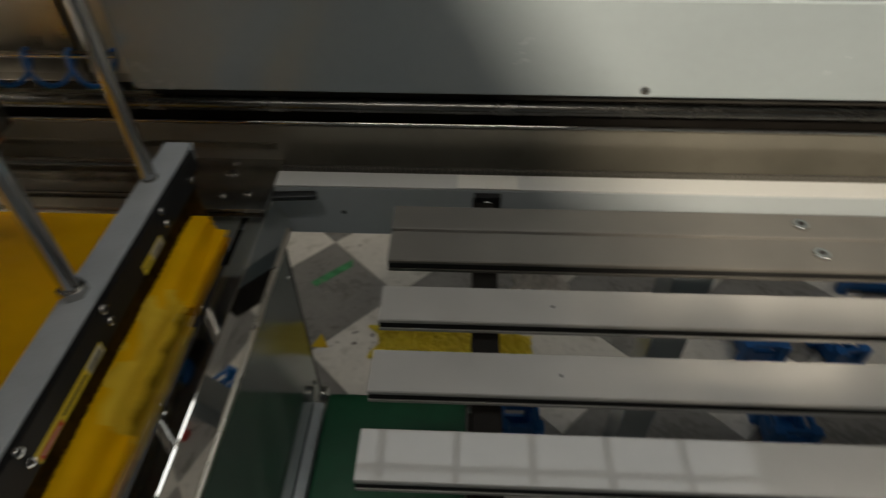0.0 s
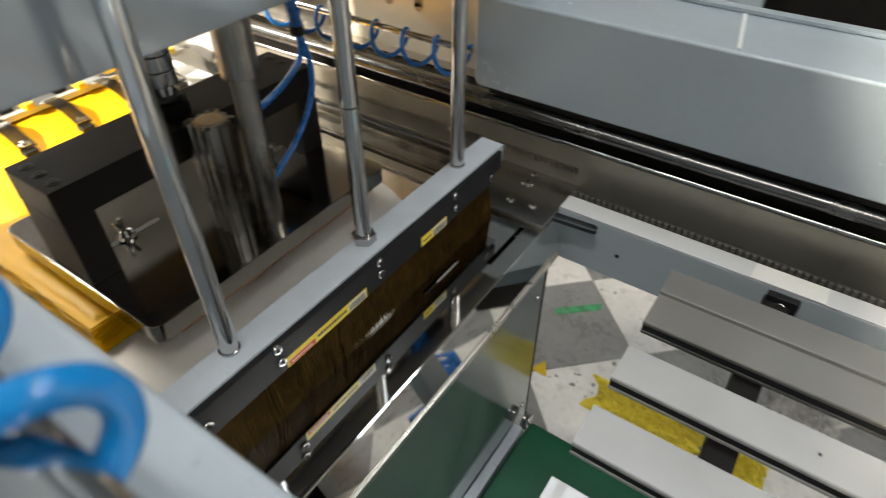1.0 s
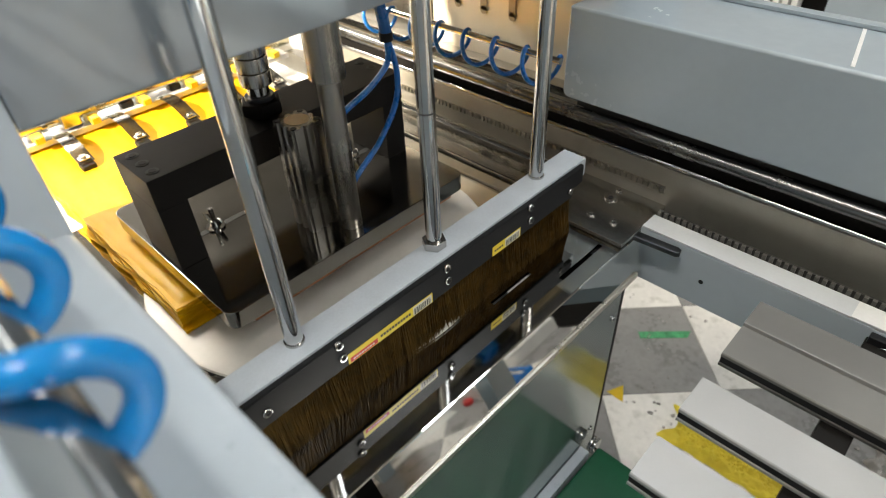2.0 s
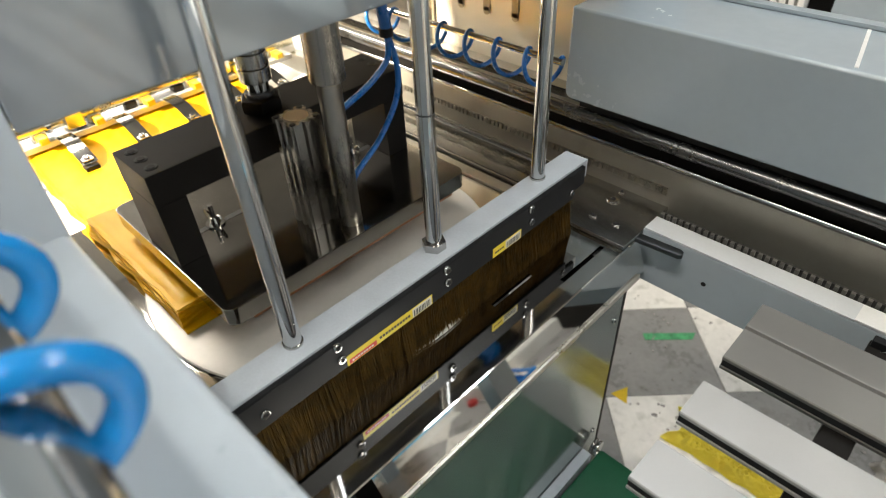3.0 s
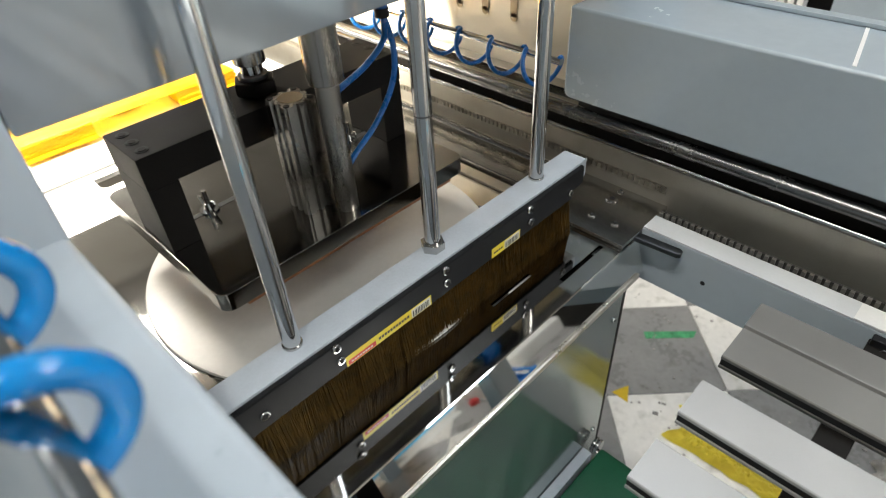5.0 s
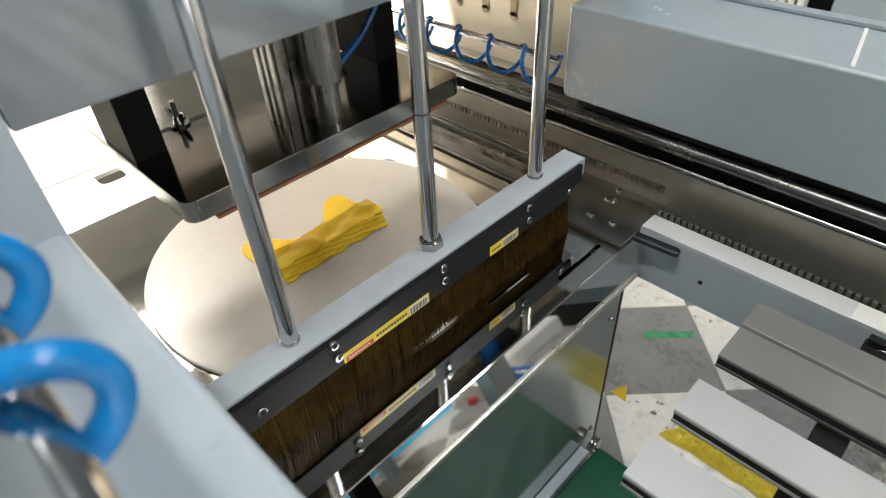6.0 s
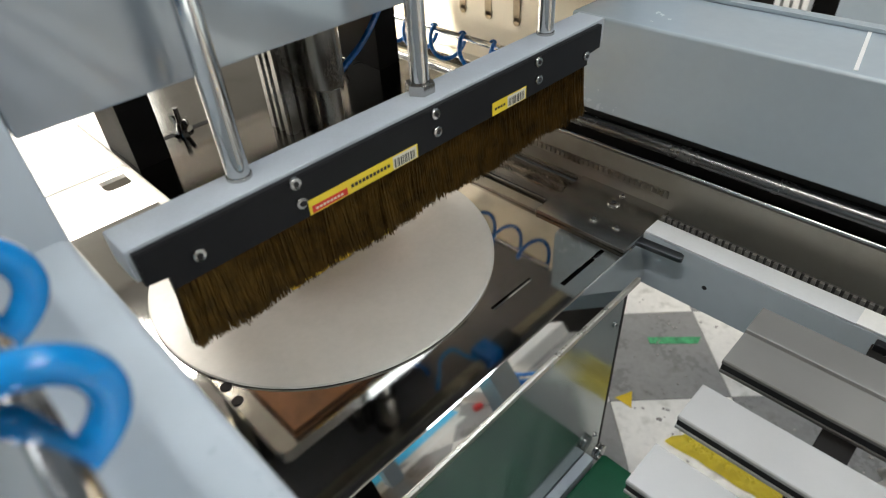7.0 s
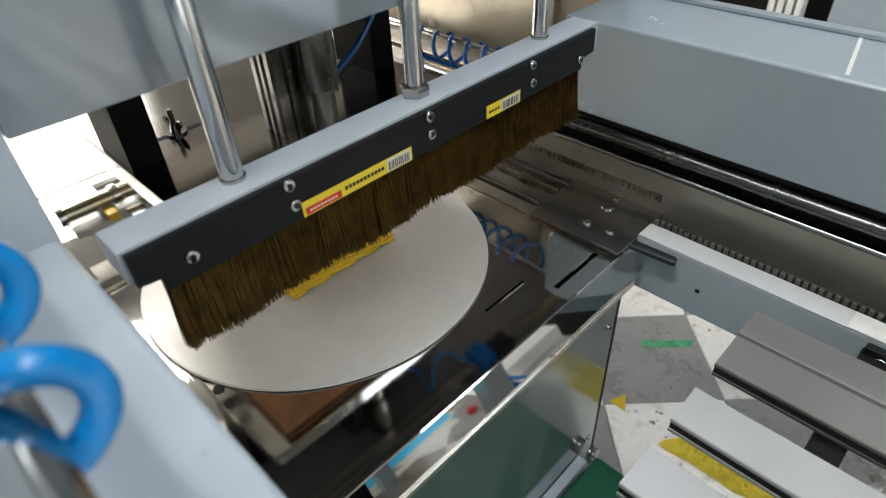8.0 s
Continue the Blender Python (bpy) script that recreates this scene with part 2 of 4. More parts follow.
def part(name, bm, material, parent=None, label="", smooth=True):
    me = bpy.data.meshes.new(name)
    bm.normal_update()
    if smooth:
        for f in bm.faces:
            f.smooth = True
        for e in bm.edges:
            if len(e.link_faces) == 2 and e.calc_face_angle(0) > radians(32):
                e.smooth = False
    bm.to_mesh(me)
    bm.free()
    me.materials.append(material)
    ob = new(name, me)
    if parent:
        ob.parent = parent
    if label:
        ob["label"] = label
    if smooth:
        wn = ob.modifiers.new("flat_faces", "WEIGHTED_NORMAL")
        wn.keep_sharp, wn.weight = True, 100
    return ob


def B():
    return bmesh.new()


def thing(name, label, category, group="", kind="", at=(0, 0, 0)):
    ob = new(name)
    ob.empty_display_size = 0.05
    ob.location = at
    return tagged(ob, label, category, group, kind)


def bolt(name, parent, at, axis, r=0.007, h=0.004, material=None, label=""):
    """A round-headed screw with a socket; axis is the way that its head faces."""
    at, axis = Vector(at), Vector(axis).normalized()
    bm = B()
    rod(bm, at - axis * 0.001, at + axis * h, r, 14, bevel=h * 0.4)
    ob = part(name, bm, material or CHROME, parent, label)
    bm = B()
    rod(bm, at + axis * (h * 0.6), at + axis * (h + 0.0006), r * 0.45, 6)
    part("socket", bm, DARK, ob)
    return ob


# ---- room ---------------------------------------------------------------
x0, x1, y0, y1, zc = ROOM
floor = tagged(part("floor", box(B(), x0, x1, y0, y1, FLOOR - 0.2, FLOOR - 0.006), GROUT), "checkered light and dark stone tile floor", "floor", kind="structure")
bm = B()
sx0, sx1, sy0, sy1 = SKYLIGHT
for a in ((x0, sx0, y0, y1), (sx1, x1, y0, y1), (sx0, sx1, y0, sy0), (sx0, sx1, sy1, y1)):
    box(bm, *a, zc, zc + 0.2)
ceiling = tagged(part("ceiling", bm, CEIL), "plain pale painted workshop ceiling", "ceiling", kind="structure")
tagged(part("wall_north", box(B(), x0, x1, y1, y1 + 0.2, FLOOR, zc), CONCRETE), "plain grey plastered workshop wall", "wall", kind="structure")
tagged(part("wall_south", box(B(), x0, x1, y0 - 0.2, y0, FLOOR, zc), CONCRETE), "plain grey plastered workshop wall", "wall", kind="structure")


def wall_with_window(name, xa, xb, wy0, wy1, wz0, wz1):
    bm = B()
    box(bm, xa, xb, y0, wy0, FLOOR, zc)
    box(bm, xa, xb, wy1, y1, FLOOR, zc)
    box(bm, xa, xb, wy0, wy1, FLOOR, wz0)
    box(bm, xa, xb, wy0, wy1, wz1, zc)
    return tagged(part(name, bm, CONCRETE), "grey plastered workshop wall with a wide window opening", "wall", kind="structure")


wall_with_window("wall_west", x0 - 0.2, x0, -2.2, 1.4, 1.7, 3.3)
wall_with_window("wall_east", x1, x1 + 0.2, -0.4, 2.8, 1.45, 3.3)


def window(name, x, wy0, wy1, wz0, wz1):
    w = thing(name, "wide white-framed window added out of view as a light source", "window", kind="structure")
    bm = B()
    for yy in (wy0 + 0.03, wy1 - 0.03):
        box(bm, x - 0.03, x + 0.03, yy - 0.03, yy + 0.03, wz0, wz1)
    for zz in (wz0 + 0.03, wz1 - 0.03):
        box(bm, x - 0.028, x + 0.028, wy0, wy1, zz - 0.03, zz + 0.03)
    part("window_frame", bm, WHITE, w)
    for k in range(1, 4):
        bm = B()
        yy = wy0 + (wy1 - wy0) * k / 4
        box(bm, x - 0.02, x + 0.02, yy - 0.025, yy + 0.025, wz0, wz1)
        part("mullion", bm, WHITE, w)
    return w


# both side windows and the glowing sheets outside are added, never in view
window("added_window_1", x0 - 0.1, -2.2, 1.4, 1.7, 3.3)
window("added_window_2", x1 + 0.1, -0.4, 2.8, 1.45, 3.3)
tagged(part("backdrop", box(B(), x0 - 1.2, x0 - 1.1, -4, 5, 0.2, 4.2), WINDOW_GLOW), "pale glowing sheet added outside the window", "backdrop", kind="structure")
tagged(part("backdrop", box(B(), x1 + 1.1, x1 + 1.2, -4, 5, 0.2, 4.2), WINDOW_GLOW), "pale glowing sheet added outside the window", "backdrop", kind="structure")


def skylight():
    w = thing("window_3", "long skylight with white glazing bars in the ceiling", "skylight", kind="structure")
    sx0, sx1, sy0, sy1 = SKYLIGHT
    for k in range(7):
        xx = sx0 + (sx1 - sx0) * k / 6
        part("glazing_bar", box(B(), xx - 0.025, xx + 0.025, sy0, sy1, zc + 0.0, zc + 0.04), WHITE, w)
    part("glazing_bar", box(B(), sx0, sx1, (sy0 + sy1) / 2 - 0.02, (sy0 + sy1) / 2 + 0.02, zc + 0.003, zc + 0.037), WHITE, w)
    return w


skylight()


# unseen lamp body for each added fill tube
def fill_tube_lamp(lx, ly):
    t = thing("fill_tube_lamp", "long white tube lamp added out of view as fill light", "lamp", "ceiling tube lamps")
    t.location = (lx, ly, 0)
    part("tray", box(B(), -0.66, 0.66, -0.10, 0.10, 3.56, 3.62, 0.004), WHITE, t)
    part("diffuser", box(B(), -0.63, 0.63, -0.085, 0.085, 3.545, 3.558, 0.004), LAMP_GLOW, t, "glowing white diffuser")
    for sx in (-0.5, 0.5):
        part("hanger", rod(B(), (sx, 0, 3.62), (sx, 0, zc), 0.004, 8), STEEL, t)
    return t


for lx, ly in FILL_TUBES:
    fill_tube_lamp(lx, ly)


def work_lamp(lx, ly, lz, wide):
    w = thing("work_lamp", "round high workshop lamp hanging from the ceiling", "lamp", "workshop lamps")
    part("shade", rod(B(), (lx, ly, lz + 0.0), (lx, ly, lz + 0.12), wide * 0.53, 40, 0.004, r2=wide * 0.2), GREY, w, "grey metal shade")
    part("lens", rod(B(), (lx, ly, lz - 0.006), (lx, ly, lz + 0.0), wide * 0.3, 40), LAMP_GLOW, w, "glowing lens")
    part("hanger", rod(B(), (lx, ly, lz + 0.12), (lx, ly, zc), 0.008, 10), STEEL, w)
    return w


for place, aim, watts, tone, wide in LAMPS:
    work_lamp(*place, wide)


# ---- work table ---------------------------------------------------------
NEAR_HOLES = ((-0.119, -0.054), (-0.088, -0.055), (-0.149, -0.054))   # row of holes along the near edge of the plate


def work_table():
    t = thing("work_table", "polished stainless steel work table of a bag punching machine", "machine table")
    # top plate, open along the two long slots
    bm = B()
    xs = [-0.612, 0.041, 0.048, 0.084, 0.092, 0.118]
    for i, (a, b) in enumerate(zip(xs, xs[1:])):
        if i in (1, 3):
            ya, yb = (0.284, 0.372) if i == 1 else (0.392, 0.500)
            box(bm, a, b, -0.135, ya, TOP - 0.006, TOP)
            box(bm, a, b, yb, 0.60, TOP - 0.006, TOP)
        else:
            box(bm, a, b, -0.135, 0.60, TOP - 0.006, TOP)
    bmesh.ops.remove_doubles(bm, verts=bm.verts[:], dist=1e-5)
    part("top_plate", bm, MIRROR, t, "mirror-polished steel plate with two long slots", smooth=False)
    # slanted lip along the front edge
    bm = B()
    a = [(0.1185, TOP), (0.1208, TOP - 0.0008), (0.1386, TOP - 0.052), (0.1386, TOP - 0.060), (0.135, TOP - 0.060), (0.1185, TOP - 0.010)]
    lo = [bm.verts.new((x, -0.135, z)) for x, z in a]
    hi = [bm.verts.new((x, 0.556, z)) for x, z in a]
    for i in range(len(a)):
        bm.faces.new((lo[i], lo[(i + 1) % len(a)], hi[(i + 1) % len(a)], hi[i]))
    bm.faces.new(lo)
    bm.faces.new(hi)
    bmesh.ops.recalc_face_normals(bm, faces=bm.faces[:])
    part("lip", bm, LIP_STEEL, t, "slanted mirror-polished front lip", smooth=False)
    part("lip_trim", box(B(), 0.1390, 0.1435, -0.135, 0.538, TOP - 0.062, TOP - 0.052, 0.001), TRIM, t, "pale folded steel edge")
    # front panel down to the outfeed belt
    part("front_panel", box(B(), 0.137, 0.141, -0.135, 0.497, 0.60, TOP - 0.0625, 0.001), STEEL_PANEL, t, "large smooth steel front panel")
    for z in (0.99, 0.68):
        bolt("screw", t, (0.141, 0.478, z), (1, 0, 0), 0.005, 0.003)
    part("apron", box(B(), 0.10, 0.1415, 0.4972, 0.5035, 0.62, TOP - 0.063), BLACK, t, "black panel edge")
    # steel wall that closes the end of the table beside the lip
    bm = B()
    box(bm, 0.070, 0.104, 0.52, 0.60, 1.02, TOP - 0.0065, 0.001)
    part("end_block", bm, STEEL, t)
    # far-side strip with its bolts
    part("clamp_plate", box(B(), -0.055, 0.118, 0.512, 0.653, TOP + 0.001, TOP + 0.008, 0.0008), STEEL, t, "stainless plate with countersunk bolts")
    for k, (ya, yb, h) in enumerate(((0.512, 0.535, 0.006), (0.541, 0.547, 0.012), (0.553, 0.585, 0.004), (0.590, 0.597, 0.013), (0.603, 0.628, 0.005), (0.634, 0.640, 0.011), (0.645, 0.653, 0.004))):
        part("guide_strip", box(B(), -0.612, -0.057, ya, yb, TOP + 0.0005, TOP + h, 0.0008), (DULL, CHROME, STEEL)[k % 3], t, "long narrow steel guide strip")
    # black sheet added below the slots in place of their shade
    part("slot_dark_sheet", box(B(), 0.040, 0.104, 0.27, 0.52, 1.062, 1.070), BLACK, t, "black sheet added to darken the slots")
    for bx, by, r in ((0.037, 0.550, 0.007), (0.078, 0.554, 0.007), (0.037, 0.611, 0.011), (0.036, 0.641, 0.006)):
        bolt("bolt", t, (bx, by, TOP + 0.008), (0, 0, 1), r, 0.003, STEEL)
    for bx, by in NEAR_HOLES:
        part("hole", rod(B(), (bx, by, TOP + 0.0005), (bx, by, TOP + 0.0015), 0.0075, 20), BLACK, t, "dark countersunk hole")
    # clamp lever
    bm = B()
    prism(bm, [(0.124, 0.532), (0.194, 0.537), (0.199, 0.541), (0.197, 0.550), (0.191, 0.553), (0.124, 0.549)], TOP + 0.009, TOP + 0.018, 0.002)
    part("lever", bm, GUNMETAL, t, "dark steel clamping lever")
    # body under the top
    bm = B()
    box(bm, -0.60, -0.02, 0.02, 0.44, 0.20, 0.96, 0.004)
    for lx in (-0.62, 0.05):
        for ly in (-0.09, 0.54):
            box(bm, lx - 0.03, lx + 0.03, ly - 0.03, ly + 0.03, FLOOR, TOP - 0.03)
    part("frame", bm, GREY, t)
    bm = B()
    rod(bm, (0.02, 0.02, 1.03), (0.02, 0.46, 1.03), 0.006, 10)
    rod(bm, (0.075, 0.02, 1.00), (0.075, 0.46, 1.00), 0.010, 12)
    part("guide_rods", bm, CHROME, t)
    return t


TRIM = mat("pale_trim", (0.55, 0.52, 0.46), 0.30, 0.8, 0.04, 20)
STEEL_PANEL = mat("panel_steel", (0.34, 0.385, 0.375), 0.12, 0.7, 0.04, 5, 0.0, 80, 0.03, stretch=(14, 14, 1), spots=0.05)
RACK_STEEL = mat("rack_steel", (0.17, 0.165, 0.15), 0.5, 0.5, 0.08, 20)
# near-black steel, shade painted behind the rack and in the housing gap
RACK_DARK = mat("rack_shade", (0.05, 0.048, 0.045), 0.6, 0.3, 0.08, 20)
SHAFT_STEEL = mat("shaft_steel", (0.19, 0.19, 0.186), 0.26, 1, 0.05, 12, 0.006, 200, 0.04)
WALL_STEEL = mat("wall_steel", (0.36, 0.34, 0.295), 0.36, 0.75, 0.07, 7, 0.02, 140, 0.07, stretch=(1, 18, 18), spots=0.12)
GUNMETAL = mat("gunmetal", (0.10, 0.105, 0.11), 0.34, 1, 0.08, 20, 0.03, 200, 0.08)
work_table()


def feed_table():
    t = thing("feed_table", "bright white feed table with cut-outs behind the press", "machine table")
    za, zb = TOP - 0.012, TOP - 0.003
    part("board", box(B(), -1.8, -0.809, -0.135, 0.60, za, zb + 0.002, 0.001), WHITE, t)
    # boards round two cut-outs
    for xa, xb, ya, yb in ((-0.800, -0.775, -0.135, 0.60), (-0.7748, -0.7252, -0.135, 0.030), (-0.7748, -0.7252, 0.085, 0.345), (-0.7748, -0.7252, 0.40, 0.60), (-0.725, -0.6125, -0.135, 0.60)):
        part("board", box(B(), xa, xb, ya, yb, za, zb), WHITE, t)
    for ya, yb in ((0.030, 0.085), (0.345, 0.40)):
        for yc, d in ((ya, 1), (yb, -1)):
            ol = [(-0.7252, yc)] + [(-0.7252 - 0.016 * (1 - math.sin(a)), yc + d * 0.016 * (1 - math.cos(a))) for a in (radians(15 * q) for q in range(7))]
            part("corner", prism(B(), ol, za, zb - 0.0002), WHITE, t)
    part("rail", box(B(), -1.8, -0.65, -0.10, -0.06, 1.00, TOP - 0.012), DARK, t)
    part("rail", box(B(), -1.8, -0.65, 0.52, 0.56, 1.00, TOP - 0.012), DARK, t)
    for lx in (-1.7, -0.75):
        for ly in (-0.08, 0.54):
            part("leg", box(B(), lx - 0.025, lx + 0.025, ly - 0.025, ly + 0.025, FLOOR, 1.0), GREY, t)
    return t


feed_table()

# white pressing disc on the table
bm = B()
R = 0.2755
prof = [(0, 0.0012), (R - 0.004, 0.0012), (R - 0.0005, 0.0020), (R, 0.003), (R - 0.002, 0.0052), (R - 0.012, 0.0065), (0, 0.0065)]
seg = 128
rings = []
for r, z in prof:
    if r == 0:
        rings.append([bm.verts.new((0, 0, z))])
    else:
        rings.append([bm.verts.new((r * math.cos(2 * math.pi * k / seg), r * math.sin(2 * math.pi * k / seg), z)) for k in range(seg)])
for q, s in zip(rings, rings[1:]):
    for k in range(seg):
        k2 = (k + 1) % seg
        if len(q) == 1:
            bm.faces.new((q[0], s[k2], s[k]))
        elif len(s) == 1:
            bm.faces.new((q[k], q[k2], s[0]))
        else:
            bm.faces.new((q[k], q[k2], s[k2], s[k]))
disc = thing("cutting_disc", "large round white nylon cutting pad on the steel table", "cutting pad", at=(-0.243, 0.199, TOP))
part("pad", bm, NYLON, disc)
# black disc standing in for the thin shadow line round the pad
part("pad_edge_shade", rod(B(), (0, 0, 0.0002), (0, 0, 0.0011), R - 0.0015, 128), BLACK, disc, "thin black disc painted as shade under the pad edge")


LEDGE = mat("ledge_paint", (0.60, 0.62, 0.635), 0.36, 0, 0.03, 8, 0.02, 180, 0.06)


# ---- far side: ledge, rack, rail, housing -------------------------------
def side_frame():
    s = thing("side_frame", "grey painted machine side frame with toothed rack and chrome rail", "machine frame")
    part("side_panel", box(B(), 0.120, 2.4, 0.566, 0.604, 1.018, 1.119, 0.0015), GREY_SATIN, s, "pale grey painted side panel")
    part("ledge", box(B(), 0.121, 2.4, 0.5665, 0.606, 1.1195, 1.1225, 0.001), LEDGE, s, "pale grey painted ledge")
    part("ledge_end", box(B(), 0.1205, 0.1235, 0.567, 0.606, 1.06, 1.119), LEDGE, s)
    bm = B()
    rod(bm, (0.233, 0.5665, 1.067), (0.233, 0.5655, 1.067), 0.004, 10)
    part("screw_hole", bm, DARK, s)
    # bearing blocks
    for bx in (0.478,):
        b = part("bearing_block", box(B(), bx - 0.022, bx + 0.022, 0.552, 0.5655, 1.075, 1.116, 0.002), BLACK_PLASTIC, s, "black bearing block with a steel screw")
        bolt("screw", b, (bx, 0.552, 1.100), (0, -1, 0), 0.010, 0.004)
        part("name_plate", box(B(), bx - 0.05, bx + 0.05, 0.566, 0.603, 1.1227, 1.1240), WHITE, s)
    # back wall behind the table with its racks
    part("back_strip", box(B(), -1.8, 2.4, 0.654, 0.660, 1.06, 1.182, 0.001), WALL_STEEL, s, "brownish dull steel strip")
    for xa, xb, y, z in ((0.125, 2.2, 0.613, 1.123), (-1.3, 0.11, 0.6525, 1.142)):
        bm = B()
        n = int((xb - xa) / 0.0105)
        for k in range(n):
            xx = xa + k * 0.0105
            box(bm, xx, xx + 0.0058, y - 0.005, y + 0.001, z - 0.004, z + 0.006)
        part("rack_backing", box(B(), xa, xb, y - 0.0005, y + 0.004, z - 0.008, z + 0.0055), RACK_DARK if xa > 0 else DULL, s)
        r = part("rack", bm, RACK_STEEL if xa > 0 else DULL, s, "steel rack with fine square teeth", smooth=False)
        r["kind"] = "stuff"
    # shafts
    part("shaft", rod(B(), (-2.0, 0.662, 1.218), (2.4, 0.662, 1.218), 0.012, 28), SHAFT_STEEL, s, "long dark steel guide shaft")
    part("shaft", rod(B(), (-2.0, 0.656, 1.187), (2.4, 0.656, 1.187), 0.004, 16), CHROME, s, "thin chrome shaft")
    part("shaft_bed", box(B(), -1.8, 2.4, 0.6605, 0.70, 1.130, 1.168, 0.001), STEEL, s)
    # black support and dark sheet put the gap's shade into their colour
    part("shaft_support", box(B(), -1.8, 2.4, 0.672, 0.70, 1.1685, 1.212, 0.001), BLACK, s)
    part("gap_shade_sheet", box(B(), -0.09, 2.4, 0.70, 0.705, 1.05, 1.30), RACK_DARK, s)
    part("lower_rail", box(B(), -1.8, 2.4, 0.64, 0.70, 0.95, 1.06, 0.003), GREY, s)
    for lx in (0.9, 2.2):
        part("leg", box(B(), lx - 0.04, lx + 0.04, 0.62, 0.70, FLOOR, 0.95, 0.003), GREY, s)
    return s


side_frame()


def far_housing():
    h = thing("machine_housing", "long glossy grey sheet metal housing over the guide shaft", "machine housing")
    bm = B()
    box(bm, -0.107, 2.4, 0.650, 0.826, 1.247, 1.403)
    lower = [e for e in bm.edges if all(v.co.x < -0.1 for v in e.verts) and all(v.co.z < 1.25 for v in e.verts)]
    bmesh.ops.bevel(bm, geom=lower, offset=0.014, segments=5, affect="EDGES", profile=0.5)
    front = [e for e in bm.edges if all(v.co.y < 0.651 for v in e.verts) and len(e.link_faces) == 2 and e.calc_face_angle(0) > 1.0]
    top = [e for e in bm.edges if all(v.co.z > 1.39 and v.co.x < -0.1 for v in e.verts)]
    bmesh.ops.bevel(bm, geom=list(set(front + top)), offset=0.005, segments=3, affect="EDGES", profile=0.5)
    part("cover", bm, GREY, h, "glossy grey painted cover")
    part("ridge", box(B(), -0.10, 2.4, 0.806, 0.8262, 1.4032, 1.410, 0.002), GREY, h)
    # white streak painted where the glossy top reflects a light
    part("cover_glint", prism(B(), [(0.299, 0.662), (0.304, 0.662), (0.2775, 0.805), (0.2725, 0.805)], 1.4032, 1.4040), WHITE, h, "white streak painted as a reflection on the cover")
    # dark strip painted as the shade just below the cover
    part("gap_shade_strip", box(B(), -0.09, 2.4, 0.676, 0.682, 1.226, 1.2465), RACK_DARK, h)
    part("back_cover", box(B(), -0.107, 2.4, 0.828, 0.86, 1.05, 1.38, 0.004), GREY, h)
    for sx, sy, sz in ((0.72, 0.650, 1.262), (1.4, 0.650, 1.262)):
        bolt("screw", h, (sx, sy, sz), (0, -1, 0), 0.007, 0.004)
    return h


far_housing()


def back_plate():
    p = thing("back_plate", "bright stainless back plate with oblong slots behind the coil rod", "panel")
    bm = B()
    box(bm, -2.2, -0.112, 0.80, 0.806, 1.06, 1.52, 0.001)
    part("plate", bm, BACKSTEEL, p)
    for sx in (-0.339, -0.416, -0.490, -0.95, -1.05):
        bm = B()
        rod(bm, (sx, 0.7995, 1.297), (sx, 0.798, 1.297), 0.009, 16)
        rod(bm, (sx, 0.7995, 1.35), (sx, 0.798, 1.35), 0.009, 16)
        box(bm, sx - 0.009, sx + 0.009, 0.798, 0.7995, 1.297, 1.35)
        part("slot", bm, SLOT, p)
    part("rail_tube", box(B(), -2.2, -0.115, 0.756, 0.79, 1.185, 1.205, 0.004), STEEL, p)
    return p


BACKSTEEL = mat("pale_steel", (0.78, 0.71, 0.57), 0.30, 0.12, 0.04, 6, 0.01, 120, 0.06, stretch=(1, 16, 16))
SLOT = mat("slot_shade", (0.42, 0.34, 0.22), 0.5, 0.3, 0.1, 20)
back_plate()

# ---- near housing and its coil rod --------------------------------------
bm = B()
box(bm, -0.062, 1.6, -0.60, -0.1335, 0.35, 1.430)
bmesh.ops.bevel(bm, geom=[e for e in bm.edges if all(v.co.z > 1.4 and v.co.y > -0.2 for v in e.verts)], offset=0.010, segments=4, affect="EDGES", profile=0.5)
near = thing("near_housing", "pale grey painted sheet metal machine housing with rounded edge", "machine housing")
part("cover", bm, GREY_SATIN, near)
part("plinth", box(B(), 0.0, 1.5, -0.58, -0.16, FLOOR, 0.35), BLACK, near)


def ring_mesh(r, tube, pitch, turns=1.0, steps=44):
    """One turn of a helical air hose round an axis along x."""
    pts = []
    for k in range(steps + 1):
        a = 2 * math.pi * turns * k / steps
        pts.append((pitch * (k / steps - 0.5), -r * math.sin(a), r * math.cos(a)))
    return pipe(bmesh.new(), pts, tube, 12)


def near_coil():
    rodz, rody = 1.553, -0.211
    c = thing("hose_rod", "chrome rod with turns of bright blue coiled air hose", "air hose")
    part("bar", rod(B(), (-0.06, rody, rodz), (1.2, rody, rodz), 0.0145, 32), CHROME, c, "chrome rod")
    for bx in (0.62, 1.15):
        part("bracket", box(B(), bx - 0.01, bx + 0.01, rody - 0.012, rody + 0.012, 1.43, rodz, 0.002), STEEL, c)
    pts = []
    for k in range(-3 * 40, 3 * 40 + 1):
        a = 2 * math.pi * k / 40
        n, f = divmod(k / 40, 1.0)
        along = 0.02 * f if f < 0.5 else 0.01 + 0.164 * (f - 0.5)
        pts.append((0.257 + 0.092 * n + along, rody + 0.002 + 0.029 * math.sin(a), rodz + 0.001 + 0.0235 * math.cos(a)))
    part("hose", pipe(B(), pts, 0.0076, 14), HOSE, c, "bright blue coiled hose")
    return c


near_coil()


# darker than the beam's own grey, the shade below it put into the colour
UNDERSIDE_SHADE = mat("underside_shade", (0.13, 0.13, 0.14), 0.5, 0, 0.1, 8, 0.02, 120, 0.08)


